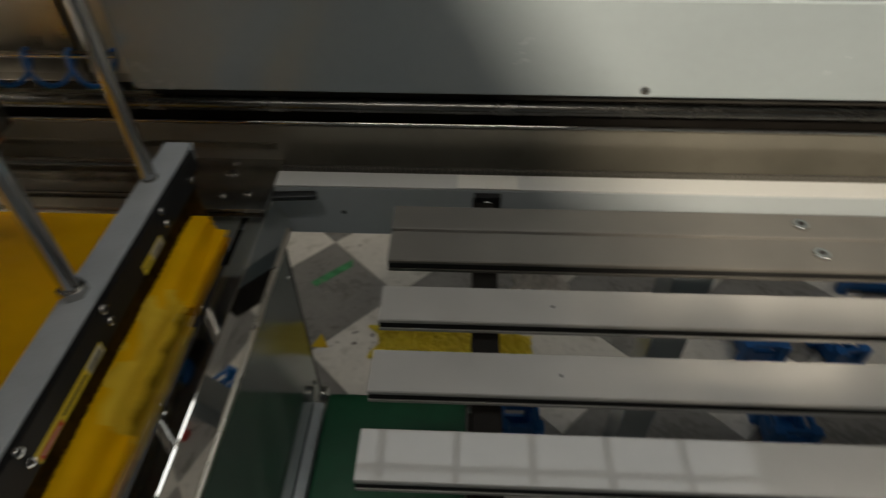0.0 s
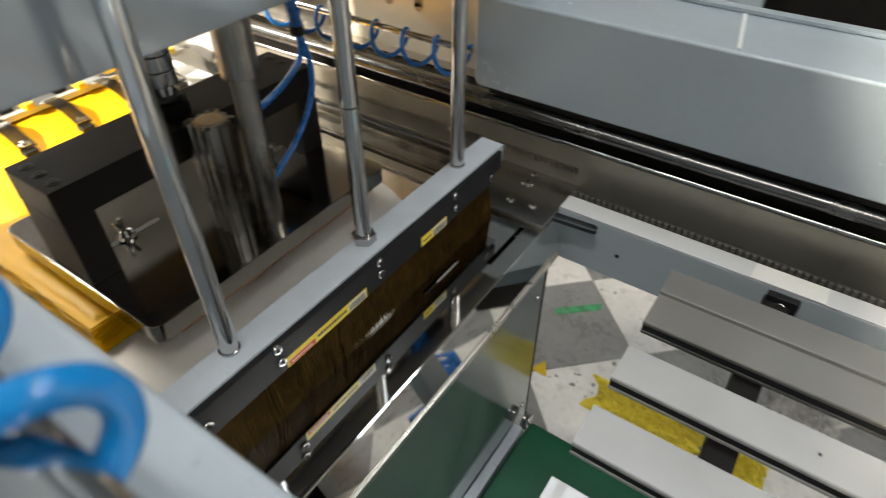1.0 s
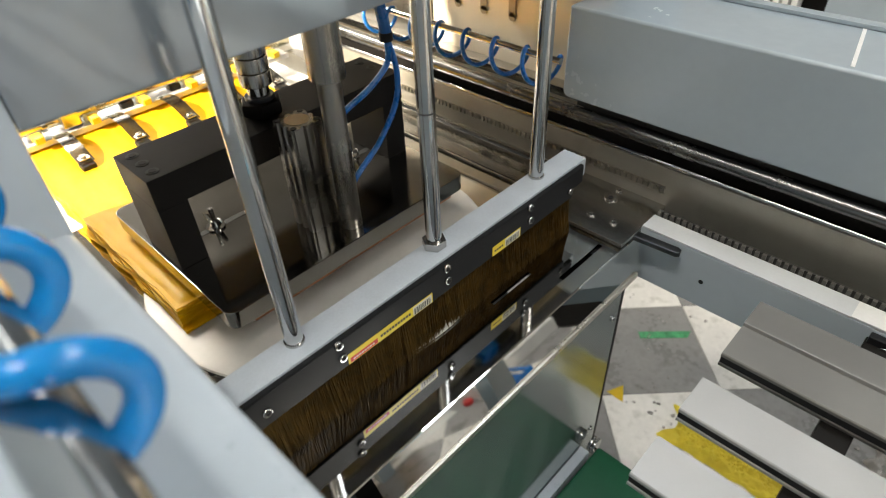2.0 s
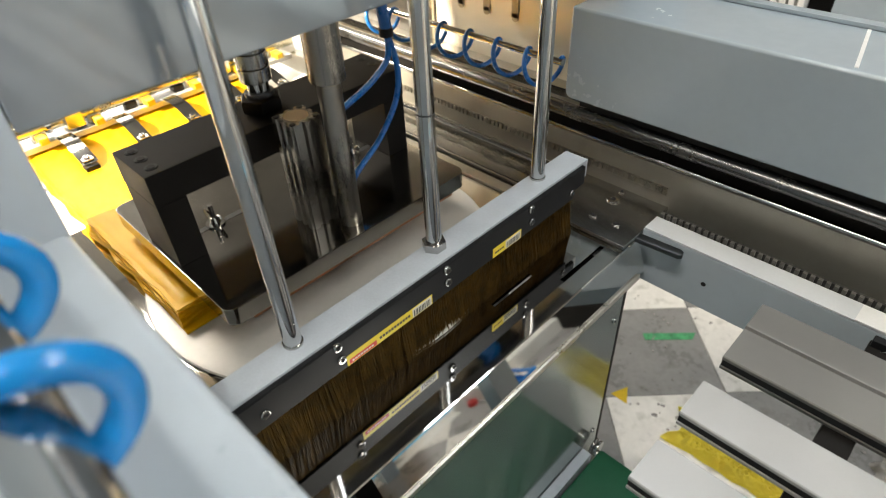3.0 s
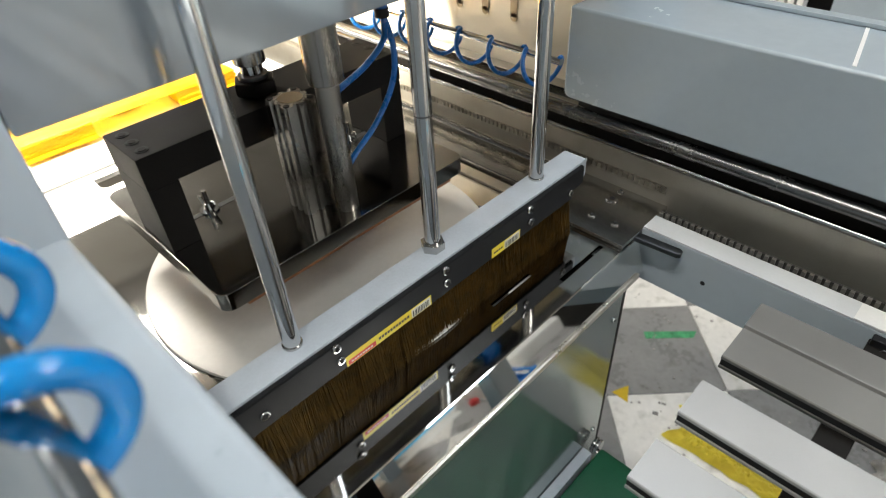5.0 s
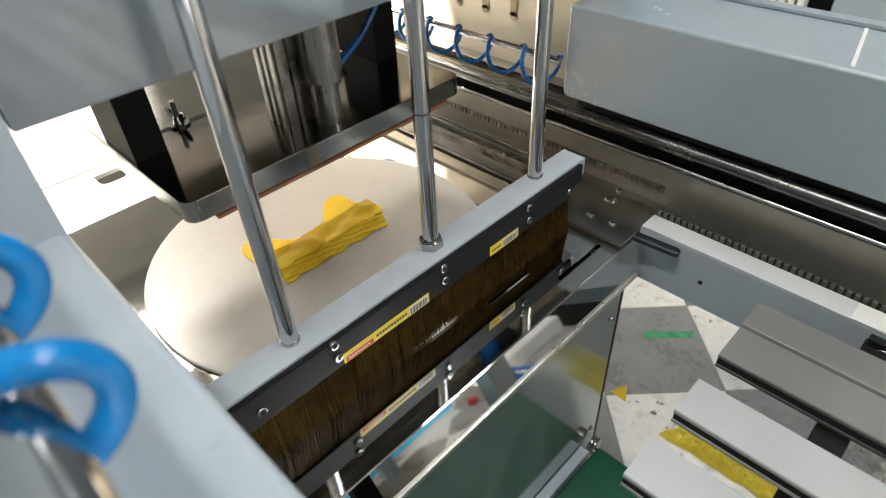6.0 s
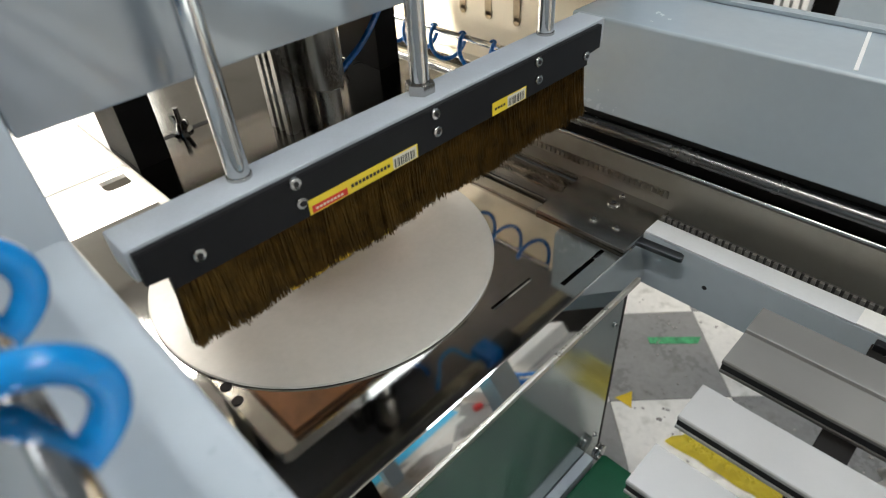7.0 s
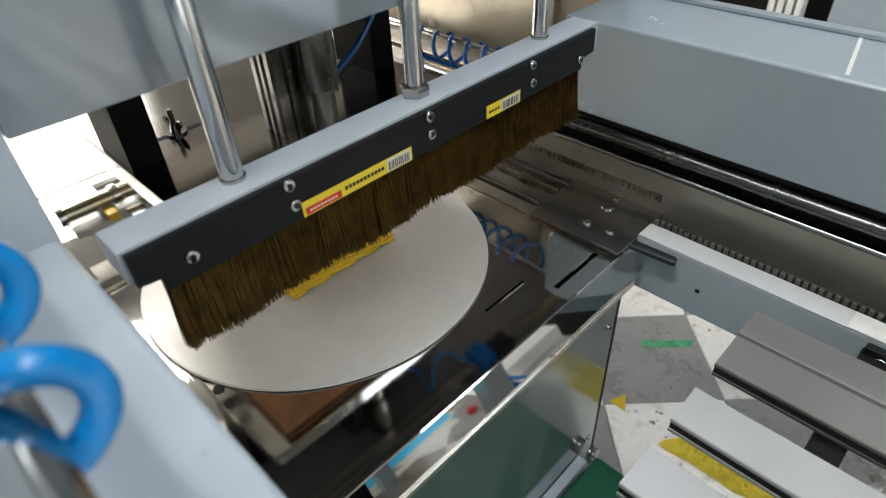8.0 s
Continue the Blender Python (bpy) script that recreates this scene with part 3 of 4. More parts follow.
# ---- gantry beam over the table -----------------------------------------
def gantry():
    g = thing("gantry_beam", "glossy grey painted gantry beam spanning the table", "machine beam")
    # beam carried further back, out of view, to keep lamp light off the pad
    part("beam", box(B(), -0.60, -0.060, -0.1335, 0.92, 1.520, 2.17, 0.003), BEAM_PAINT, g, "glossy grey box beam")
    # near post, lengthened out of view to block the work light
    part("near_post", box(B(), -0.60, -0.0605, -1.35, -0.134, 0.9, 2.17, 0.003), GREY_SATIN, g)
    # sheet added below the beam to darken what the table mirrors
    part("underside", box(B(), -0.585, -0.085, -0.125, 0.90, 1.513, 1.5195, 0.001), UNDERSIDE_SHADE, g, "dark sheet painted as shade below the beam")
    for rx in (-0.13, -0.40):
        part("guide_rail", box(B(), rx - 0.012, rx + 0.012, -0.12, 0.89, 1.503, 1.5128, 0.001), DULL, g, "dull steel guide rail")
    # air valve with its hose under the beam
    v = part("air_valve", box(B(), -0.165, -0.110, 0.450, 0.497, 1.486, 1.5195, 0.004), HOSE_DARK, g, "blue air valve")
    part("coil_box", box(B(), -0.150, -0.105, 0.4975, 0.555, 1.490, 1.5195, 0.004), BLACK_PLASTIC, v, "black solenoid")
    part("valve_hose", pipe(B(), spline([(-0.14, 0.450, 1.504), (-0.165, 0.435, 1.497), (-0.195, 0.425, 1.492), (-0.190, 0.385, 1.486), (-0.165, 0.355, 1.490), (-0.150, 0.330, 1.525)], 8), 0.004, 10), HOSE, v, "blue air hose")
    part("far_post", box(B(), -0.60, -0.115, 0.862, 1.10, 0.9, 2.17, 0.003), GREY_SATIN, g)
    for k, (gx, gy) in enumerate(((-0.168, 0.212),)):
        b = part("bushing", rod(B(), (gx, gy, 1.414), (gx, gy, 1.52), 0.0235, 32, 0.002), CYL_ALU, g, "dull aluminium guide bushing")
        part("bore", rod(B(), (gx, gy, 1.4130), (gx, gy, 1.4142), 0.017, 24), DARK, b)
    return g


gantry()

# ---- brush on its three rods --------------------------------------------
BRUSH_Z = 1.221   # top of the bar when lowered


def brush():
    b = thing("brush", "long dark brown brush strip in a black holder on chrome rods", "brush", at=(0, 0, BRUSH_Z))
    part("bar", box(B(), -0.022, 0.020, -0.116, 0.541, -0.032, 0.0, 0.002), BAR_PAINT, b, "pale grey painted bar")
    # black holder with stepped ends
    bm = B()
    ol = [(-0.112, -0.003), (0.524, -0.003), (0.524, -0.034), (0.497, -0.036), (0.497, -0.050), (-0.093, -0.050), (-0.093, -0.036), (-0.112, -0.034)]
    a = [bm.verts.new((0.0205, y, z)) for y, z in ol]
    c = [bm.verts.new((0.0275, y, z)) for y, z in ol]
    for i in range(len(ol)):
        bm.faces.new((a[i], a[(i + 1) % len(ol)], c[(i + 1) % len(ol)], c[i]))
    bm.faces.new(a)
    bm.faces.new(c)
    bmesh.ops.recalc_face_normals(bm, faces=bm.faces[:])
    bmesh.ops.bevel(bm, geom=[e for e in bm.edges if all(v.co.x > 0.027 for v in e.verts)], offset=0.0012, segments=2, affect="EDGES")
    part("holder", bm, BLACK_PLASTIC, b, "black plastic holder strip")
    # bristles: thin tapered strands in tufts
    rnd = random.Random(5)
    bm = bmesh.new()
    verts, faces = [], []
    n = 7200
    for k in range(n):
        y = -0.091 + 0.586 * (k + rnd.random()) / n
        x = 0.014 + 0.010 * rnd.random()
        tuft = math.sin(y * 410) * 0.5 + math.sin(y * 173 + 1.3) * 0.5
        z1 = -0.1182 + 0.0026 * tuft * rnd.random() + 0.002 * rnd.random() + 0.0025 * math.sin(y * 37)
        if rnd.random() < 0.04:
            z1 -= 0.003 * rnd.random()
        lean = 0.005 * (rnd.random() - 0.5) + 0.004 * math.sin(y * 95) + 0.010 * (y - 0.2) * 0.4
        dx = 0.004 + 0.012 * (rnd.random() - 0.45)
        w = 0.00034 + 0.0003 * rnd.random()
        i = len(verts)
        for (px, py, pz, ww) in ((x, y, -0.045, w), (x + dx * 0.4, y + lean * 0.5, (z1 - 0.045) / 2, w), (x + dx, y + lean, z1, w * 0.6)):
            verts += [(px - ww, py - ww, pz), (px + ww, py - ww, pz), (px, py + ww, pz)]
        for q in (i, i + 3):
            for s in range(3):
                faces.append((q + s, q + (s + 1) % 3, q + 3 + (s + 1) % 3, q + 3 + s))
    me = bpy.data.meshes.new("bristles")
    me.from_pydata(verts, [], faces)
    me.materials.append(BRISTLE)
    br = new("bristles", me)
    br.parent = b
    tagged(br, "dense dark brown bristles", kind="stuff")
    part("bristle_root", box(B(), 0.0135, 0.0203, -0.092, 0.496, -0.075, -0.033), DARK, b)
    for sy, sz in ((-0.066, -0.022), (0.036, -0.024), (0.034, -0.002), (0.212, -0.024), (0.211, -0.003), (0.386, -0.003), (0.388, -0.026), (0.489, -0.028)):
        bolt("screw", b, (0.0275, sy, sz - 0.006), (1, 0, 0), 0.0062, 0.0038)
    # label along the holder
    lab = part("label", box(B(), 0.0276, 0.0281, 0.043, 0.183, -0.0485, -0.0325), LABEL_YELLOW, b, "yellow maker's label with red field and bar code")
    part("red_field", box(B(), 0.0282, 0.0284, 0.046, 0.088, -0.0472, -0.0395), LABEL_RED, lab)
    part("code_field", box(B(), 0.0282, 0.0284, 0.148, 0.181, -0.0475, -0.0335), LABEL_WHITE, lab)
    lab2 = part("label", box(B(), 0.0276, 0.0281, 0.303, 0.365, -0.0485, -0.0325), LABEL_YELLOW, b, "yellow maker's label with bar code")
    part("code_field", box(B(), 0.0282, 0.0284, 0.330, 0.363, -0.0475, -0.0335), LABEL_WHITE, lab2)
    rnd = random.Random(2)
    for owner, ya in ((lab, 0.150), (lab2, 0.332)):
        bm = B()
        y = ya
        while y < ya + 0.028:
            w = 0.0006 + 0.0012 * rnd.random()
            box(bm, 0.02845, 0.0287, y, y + w, -0.0465, -0.0365)
            y += w + 0.0008 + 0.0012 * rnd.random()
        part("bar_code", bm, INK, owner)
    bm = B()
    for k in range(11):
        box(bm, 0.02825, 0.0285, 0.093 + k * 0.0047, 0.093 + k * 0.0047 + 0.0034, -0.0425, -0.0385)
    part("text_bars", bm, INK, lab)
    bm = B()
    for k in range(8):
        box(bm, 0.02845, 0.0287, 0.050 + k * 0.0042, 0.050 + k * 0.0042 + 0.003, -0.0445, -0.0425)
    part("text_bars", bm, LABEL_WHITE, lab)
    bm = B()
    for k in range(4):
        box(bm, 0.02825, 0.0285, 0.307 + k * 0.005, 0.307 + k * 0.005 + 0.0036, -0.0425, -0.0395)
    part("text_bars", bm, INK, lab2)
    # chrome rods
    for k, ry in enumerate((0.002, 0.226, 0.447)):
        r = part("rod", rod(B(), (-0.008, ry, -0.002), (-0.008, ry, 0.95), 0.0105, 32), CHROME, b, "chrome guide rod")
        if k == 1:
            part("joint", rod(B(), (-0.008, ry, 0.1925), (-0.008, ry, 0.1945), 0.01065, 32), GUNMETAL, r)
            bm = B()
            rod(bm, (-0.008, ry, 0.0), (-0.008, ry, 0.012), 0.0165, 6, 0.001)
            part("nut", bm, STEEL, r, "hexagonal steel nut")
        else:
            part("collar", rod(B(), (-0.008, ry, -0.001), (-0.008, ry, 0.003), 0.0118, 28), STEEL, r)
    return b


BRUSH = brush()


# ---- press head ---------------------------------------------------------
PRESS_Z = 1.22   # top of the steel plate at rest on the film


def press():
    p = thing("press_head", "steel press plate with black arch, cylinder and plywood cutting die", "press", at=(0, 0, PRESS_Z))
    x0p, x1p, y0p, y1p = -0.482, -0.134, -0.016, 0.424
    rr = 0.016
    ol = []
    for cx, cy, a0 in ((x1p - rr, y1p - rr, 0), (x0p + rr, y1p - rr, 90), (x0p + rr, y0p + rr, 180), (x1p - rr, y0p + rr, 270)):
        for k in range(6):
            a = radians(a0 + 90 * k / 5)
            ol.append((cx + rr * math.cos(a), cy + rr * math.sin(a)))
    part("plate", prism(B(), ol, -0.028, 0.0, 0.0012), PRESS_STEEL, p, "polished steel press plate with rounded corners")
    # plywood die board in thin plies under the plate, with its blades
    for k in range(3):
        part("ply", box(B(), x0p + 0.035, x1p - 0.012 - 0.001 * k, y0p + 0.035 + 0.001 * k, y1p - 0.02, -0.0285 - 0.0055 * (k + 1), -0.0285 - 0.0055 * k, 0.0006), WOOD if k != 1 else WOOD_DARK, p)
    bm = B()
    arc = spline([(-0.235, 0.105), (-0.30, 0.112), (-0.345, 0.15), (-0.30, 0.20), (-0.345, 0.25), (-0.32, 0.30), (-0.235, 0.302)], 8)
    last = None
    for q in arc:
        a = bm.verts.new((q.x, q.y, -0.066))
        c = bm.verts.new((q.x, q.y, -0.035))
        if last:
            bm.faces.new((last[0], a, c, last[1]))
        last = (a, c)
    bmesh.ops.solidify(bm, geom=bm.faces[:], thickness=0.0015)
    part("blade", bm, STEEL, p, "curved steel cutting blade")
    # black arch
    ax0, ax1, ay0, ay1, az = -0.36, -0.262, -0.012, 0.414, 0.144
    bm = B()
    box(bm, ax0, ax1, ay0, ay1, az - 0.046, az, 0.0015)
    part("arch_beam", bm, BLACK, p, "matt black steel beam")
    for ya, yb in ((ay0, ay0 + 0.042), (ay1 - 0.042, ay1)):
        part("arch_leg", box(B(), ax0 + 0.001, ax1 - 0.001, ya + 0.0005, yb - 0.0005, 0.0, az - 0.0465, 0.0012), BLACK, p, "matt black steel leg")
    for sy in (ay0 + 0.018, ay1 - 0.018):
        for sx in (ax0 + 0.02, (ax0 + ax1) / 2, ax1 - 0.02):
            bm = B()
            rod(bm, (sx, sy, az - 0.0005), (sx, sy, az + 0.0006), 0.0085, 20)
            s = part("counterbore", bm, DARK, p)
            bm = B()
            rod(bm, (sx, sy, az), (sx, sy, az + 0.0011), 0.0050, 18)
            part("cap_screw", bm, BLACK, s)
    # pressing spindle with nut
    bx, by = -0.312, 0.190
    s = part("spindle", rod(B(), (bx, by, az), (bx, by, 0.42), 0.012, 24), DULL, p, "ribbed steel spindle")
    part("spindle_nut", rod(B(), (bx, by, az + 0.0005), (bx, by, az + 0.022), 0.031, 6, 0.005), BLACK, s, "black hexagonal nut")
    part("washer", rod(B(), (bx, by, az + 0.022), (bx, by, az + 0.028), 0.021, 24, 0.001), GUNMETAL, s)
    bm = B()
    for k in range(5):
        rod(bm, (bx, by, az + 0.044 + k * 0.021), (bx, by, az + 0.064 + k * 0.021), 0.0225, 28, 0.0015)
    part("coupling", bm, STEEL, s, "ribbed steel coupling")
    part("neck", rod(B(), (bx, by, az + 0.027), (bx, by, az + 0.0445), 0.0155, 28, 0.001), CHROME, s, "bright steel neck")
    # square aluminium cylinder with fluted sides
    cx, cy, h = -0.215, 0.184, 0.166
    half = 0.0245
    sec = []
    for q in range(4):
        ang = radians(90 * q)
        ca, sa = math.cos(ang), math.sin(ang)
        for (u, v) in ((half, -0.021), (half, -0.012), (half - 0.0045, -0.010), (half - 0.0045, -0.005), (half, -0.003), (half, 0.003), (half - 0.0045, 0.005), (half - 0.0045, 0.010), (half, 0.012), (half, 0.021), (half - 0.0035, half - 0.0035 + 0.0035 * 0)):
            sec.append((cx + u * ca - v * sa, cy + u * sa + v * ca))
    bm = B()
    prism(bm, sec, 0.0, h)
    c = part("cylinder", bm, CYL_ALU, p, "square fluted aluminium air cylinder")
    part("cap_disc", rod(B(), (cx, cy, h), (cx, cy, h + 0.0009), 0.0165, 32), CAP, c, "pale brass end cap")
    for sx in (-1, 1):
        for sy in (-1, 1):
            part("corner_screw", rod(B(), (cx + sx * 0.0185, cy + sy * 0.0185, h - 0.001), (cx + sx * 0.0185, cy + sy * 0.0185, h + 0.001), 0.0042, 14), DARK, c)
    part("guide_shaft", rod(B(), (-0.168, 0.212, 0.0), (-0.168, 0.212, 0.40), 0.0155, 28), CYL_ALU, p, "steel guide shaft")
    # wing nuts and slots in the plate
    for wy in (0.072, 0.335):
        wx = -0.318
        bm = B()
        box(bm, wx - 0.005, wx + 0.005, wy - 0.042, wy + 0.048, -0.0005, 0.0005)
        for ey in (wy - 0.042, wy + 0.048):
            rod(bm, (wx, ey, -0.0006), (wx, ey, 0.0004), 0.005, 16)
        part("slot", bm, DARK, p, "long slot with round ends")
        w = part("wing_nut", rod(B(), (wx, wy, 0.0), (wx, wy, 0.003), 0.014, 24), CHROME, p, "bright wing nut on a threaded stud")
        part("hub", rod(B(), (wx, wy, 0.003), (wx, wy, 0.013), 0.007, 16, 0.001, r2=0.005), CHROME, w)
        part("stud", rod(B(), (wx, wy, 0.0), (wx, wy, 0.034), 0.0035, 12), STEEL, w)
        for d in (-1, 1):
            bm = B()
            prism(bm, [(0.004, 0.003), (0.012, 0.006), (0.019, 0.016), (0.017, 0.021), (0.011, 0.020), (0.004, 0.013)], -0.0016, 0.0016, 0.0005)
            bm.transform(Matrix.Translation((wx, wy, 0)) @ Matrix.Rotation(radians(12 if d > 0 else 192), 4, "Z") @ Matrix.Rotation(radians(90), 4, "X"))
            part("wing", bm, CHROME, w)
    # blue air hoses to the cylinder
    top = (-0.205, 0.345, 0.235)
    h1 = spline([(-0.20, 0.225, 0.150), (-0.19, 0.255, 0.166), (-0.195, 0.300, 0.178), (-0.20, 0.338, 0.200), top], 10)
    part("air_hose", pipe(B(), h1, 0.0044, 10), HOSE_DARK, p, "dark blue air hose")
    h2 = spline([(-0.195, 0.232, 0.030), (-0.195, 0.256, 0.055), (-0.20, 0.306, 0.084), (-0.20, 0.345, 0.132), (-0.20, 0.354, 0.180), top], 10)
    part("air_hose", pipe(B(), h2, 0.0044, 10), HOSE_DARK, p, "dark blue air hose")
    h3 = spline([top, (-0.205, 0.338, 0.275), (-0.21, 0.325, 0.33), (-0.22, 0.31, 0.42)], 8)
    part("hose_bundle", pipe(B(), h3, 0.0085, 10), HOSE_DARK, p, "bundled dark blue hoses")
    part("hose_tie", rod(B(), (-0.205, 0.344, 0.228), (-0.205, 0.344, 0.240), 0.010, 12), BLACK_PLASTIC, p)
    return p


WOOD_DARK = mat("dark_ply", (0.13, 0.062, 0.032), 0.6, 0, 0.16, 20, 0.12, 80, 0.08, stretch=(20, 2, 20))
CAP = mat("end_cap", (0.42, 0.35, 0.24), 0.35, 0.6, 0.06, 20)
PRESS = press()


# ---- far coil hose on its rod -------------------------------------------
def far_coil():
    c = thing("coil_hose", "dark blue coiled air hose hanging along a chrome rod", "air hose")
    part("bar", rod(B(), (-2.1, 0.62, 1.322), (-0.095, 0.62, 1.322), 0.006, 20), CHROME, c, "chrome rod")
    turns = []
    for k in range(7):
        if not turns:
            o = part("hose_turn", ring_mesh(0.0275, 0.0040, 0.0685), HOSE_DARK, c, "hose turn")
        else:
            o = turns[0].copy()
            scene.collection.objects.link(o)
        o.location = (-0.1335 - 0.0685 * k, 0.62, 1.300)
        turns.append(o)
    return c, turns


COIL, TURNS = far_coil()


# ---- carriage with gripping fingers -------------------------------------
def carriage():
    c = thing("gripper_carriage", "steel gripper carriage with a row of spring fingers holding the film", "gripper", at=(-0.74, 0, 0))
    part("cross_bar", rod(B(), (-0.155, -0.075, 1.185), (-0.155, 0.60, 1.185), 0.014, 24), BRASSY, c, "round yellowish steel cross bar")
    for ey in (-0.075, 0.012):
        part("collar", rod(B(), (-0.155, ey, 1.185), (-0.155, ey + 0.012, 1.185), 0.0175, 24, 0.001), CHROME, c)
    part("lower_bar", box(B(), -0.180, -0.125, -0.065, 0.58, 1.150, 1.162, 0.001), ALU, c, "flat aluminium bar")
    part("side_bracket", box(B(), -0.2, -0.04, 0.60, 0.64, 1.165, 1.26, 0.003), ALU, c)
    part("carriage_plate", box(B(), -0.52, 0.17, 0.785, 0.795, 1.20, 1.50, 0.002), DULL, c, "dull steel carriage plate")
    for ay in (0.050, 0.385):
        a = part("arm", box(B(), -0.64, -0.181, ay, ay + 0.030, 1.166, 1.206, 0.002), GREY, c, "square grey painted arm")
        part("clip", box(B(), -0.36, -0.325, ay + 0.031, ay + 0.046, 1.172, 1.20, 0.002), BLACK_PLASTIC, a, "black plastic clip")
        part("end_clamp", box(B(), -0.180, -0.130, ay - 0.003, ay + 0.033, 1.166, 1.212, 0.004), STEEL, a, "steel end clamp")
    for k in range(6):
        fy = 0.030 + k * 0.109
        bm = B()
        pts = [(-0.125, 0.006), (-0.100, 0.013), (-0.070, 0.016), (-0.040, 0.013), (-0.015, 0.005), (0.015, -0.004)]
        prev = None
        for xa, za in pts:
            pair = (bm.verts.new((xa, fy - 0.0145, 1.162 + za)), bm.verts.new((xa, fy + 0.0145, 1.162 + za)))
            if prev:
                bm.faces.new((prev[0], prev[1], pair[1], pair[0]))
            prev = pair
        bmesh.ops.solidify(bm, geom=bm.faces[:], thickness=0.0025)
        f = part("finger", bm, PRESS_STEEL, c, "curved spring steel finger")
        part("pad", box(B(), -0.004, 0.021, fy - 0.013, fy + 0.013, 1.142, 1.1545, 0.003), BLACK_PLASTIC, f)
        part("washer", box(B(), -0.010, 0.010, fy - 0.010, fy + 0.010, 1.1605, 1.1635, 0.001), CHROME, f)
        bolt("screw", f, (0.0, fy, 1.1635), (0, 0, 1), 0.006, 0.004)
        blk = part("block", box(B(), -0.175, -0.142, fy - 0.048, fy - 0.020, 1.162, 1.182, 0.002), ALU, c)
        part("tip", box(B(), -0.1415, -0.112, fy - 0.043, fy - 0.025, 1.163, 1.178, 0.003), YELLOW_MARK, blk, "yellow tip")
        part("stop", box(B(), -0.165, -0.140, fy + 0.030, fy + 0.055, 1.162, 1.176, 0.002), BLACK_PLASTIC, c, "small black stop block")
    return c


BRASSY = mat("yellowish_steel", (0.50, 0.46, 0.33), 0.25, 1, 0.06, 14, 0.02, 160, 0.06)
CARRIAGE = carriage()


# ---- film stack and punched waste ---------------------------------------
def notch(n=14):
    """The punched outline, from one side of the bag mouth to the other; x from the mouth inwards."""
    pts = [(0.0, 0.108), (-0.055, 0.104), (-0.100, 0.098), (-0.128, 0.104), (-0.134, 0.125), (-0.118, 0.146), (-0.085, 0.172), (-0.074, 0.205),
           (-0.085, 0.238), (-0.118, 0.262), (-0.134, 0.285), (-0.126, 0.303), (-0.090, 0.308), (0.0, 0.302)]
    return [(q.x, q.y) for q in spline([(a, b, 0) for a, b in pts], 3)]


def film_sheet(outline, z, thick, rnd, jitter, wave):
    bm = bmesh.new()
    low = [bm.verts.new((x + jitter * (rnd.random() - 0.5), y + jitter * (rnd.random() - 0.5), z + wave * noise.noise((x * 14, y * 14, z * 90)))) for x, y in outline]
    f = bm.faces.new(low)
    r = bmesh.ops.extrude_face_region(bm, geom=[f])
    up = [v for v in r["geom"] if isinstance(v, bmesh.types.BMVert)]
    bmesh.ops.translate(bm, verts=up, vec=(0, 0, thick))
    bmesh.ops.recalc_face_normals(bm, faces=bm.faces[:])
    return bm


def inside(x, y, ring):
    """Whether a point lies in an outline."""
    hit = False
    for (xa, ya), (xb, yb) in zip(ring, ring[1:] + ring[:1]):
        if (ya > y) != (yb > y) and x < (xb - xa) * (y - ya) / (yb - ya) + xa:
            hit = not hit
    return hit


def top_sheet(xa, xb, ya, yb, z, keep, cell=0.006, height=0.003):
    """A wrinkled sheet of film over the stack, cut to shape."""
    bm = bmesh.new()
    nx, ny = int((xb - xa) / cell), int((yb - ya) / cell)
    g = {}

    def vert(i, j):
        if (i, j) not in g:
            x, y = xa + (xb - xa) * i / nx, ya + (yb - ya) * j / ny
            w = noise.noise((x * 9, y * 22, 1.0)) * 0.5 + noise.noise((x * 30, y * 46, 4.0)) * 0.28 + abs(noise.noise((x * 60 + y * 20, y * 70, 7.0))) * 0.25
            e = min(1.0, min(i, nx - i, j, ny - j) / 3.0)
            g[i, j] = bm.verts.new((x, y, z + height * w * e - (1 - e) * 0.004))
        return g[i, j]

    for i in range(nx):
        for j in range(ny):
            if keep(xa + (xb - xa) * (i + 0.5) / nx, ya + (yb - ya) * (j + 0.5) / ny):
                bm.faces.new((vert(i, j), vert(i + 1, j), vert(i + 1, j + 1), vert(i, j + 1)))
    return bm


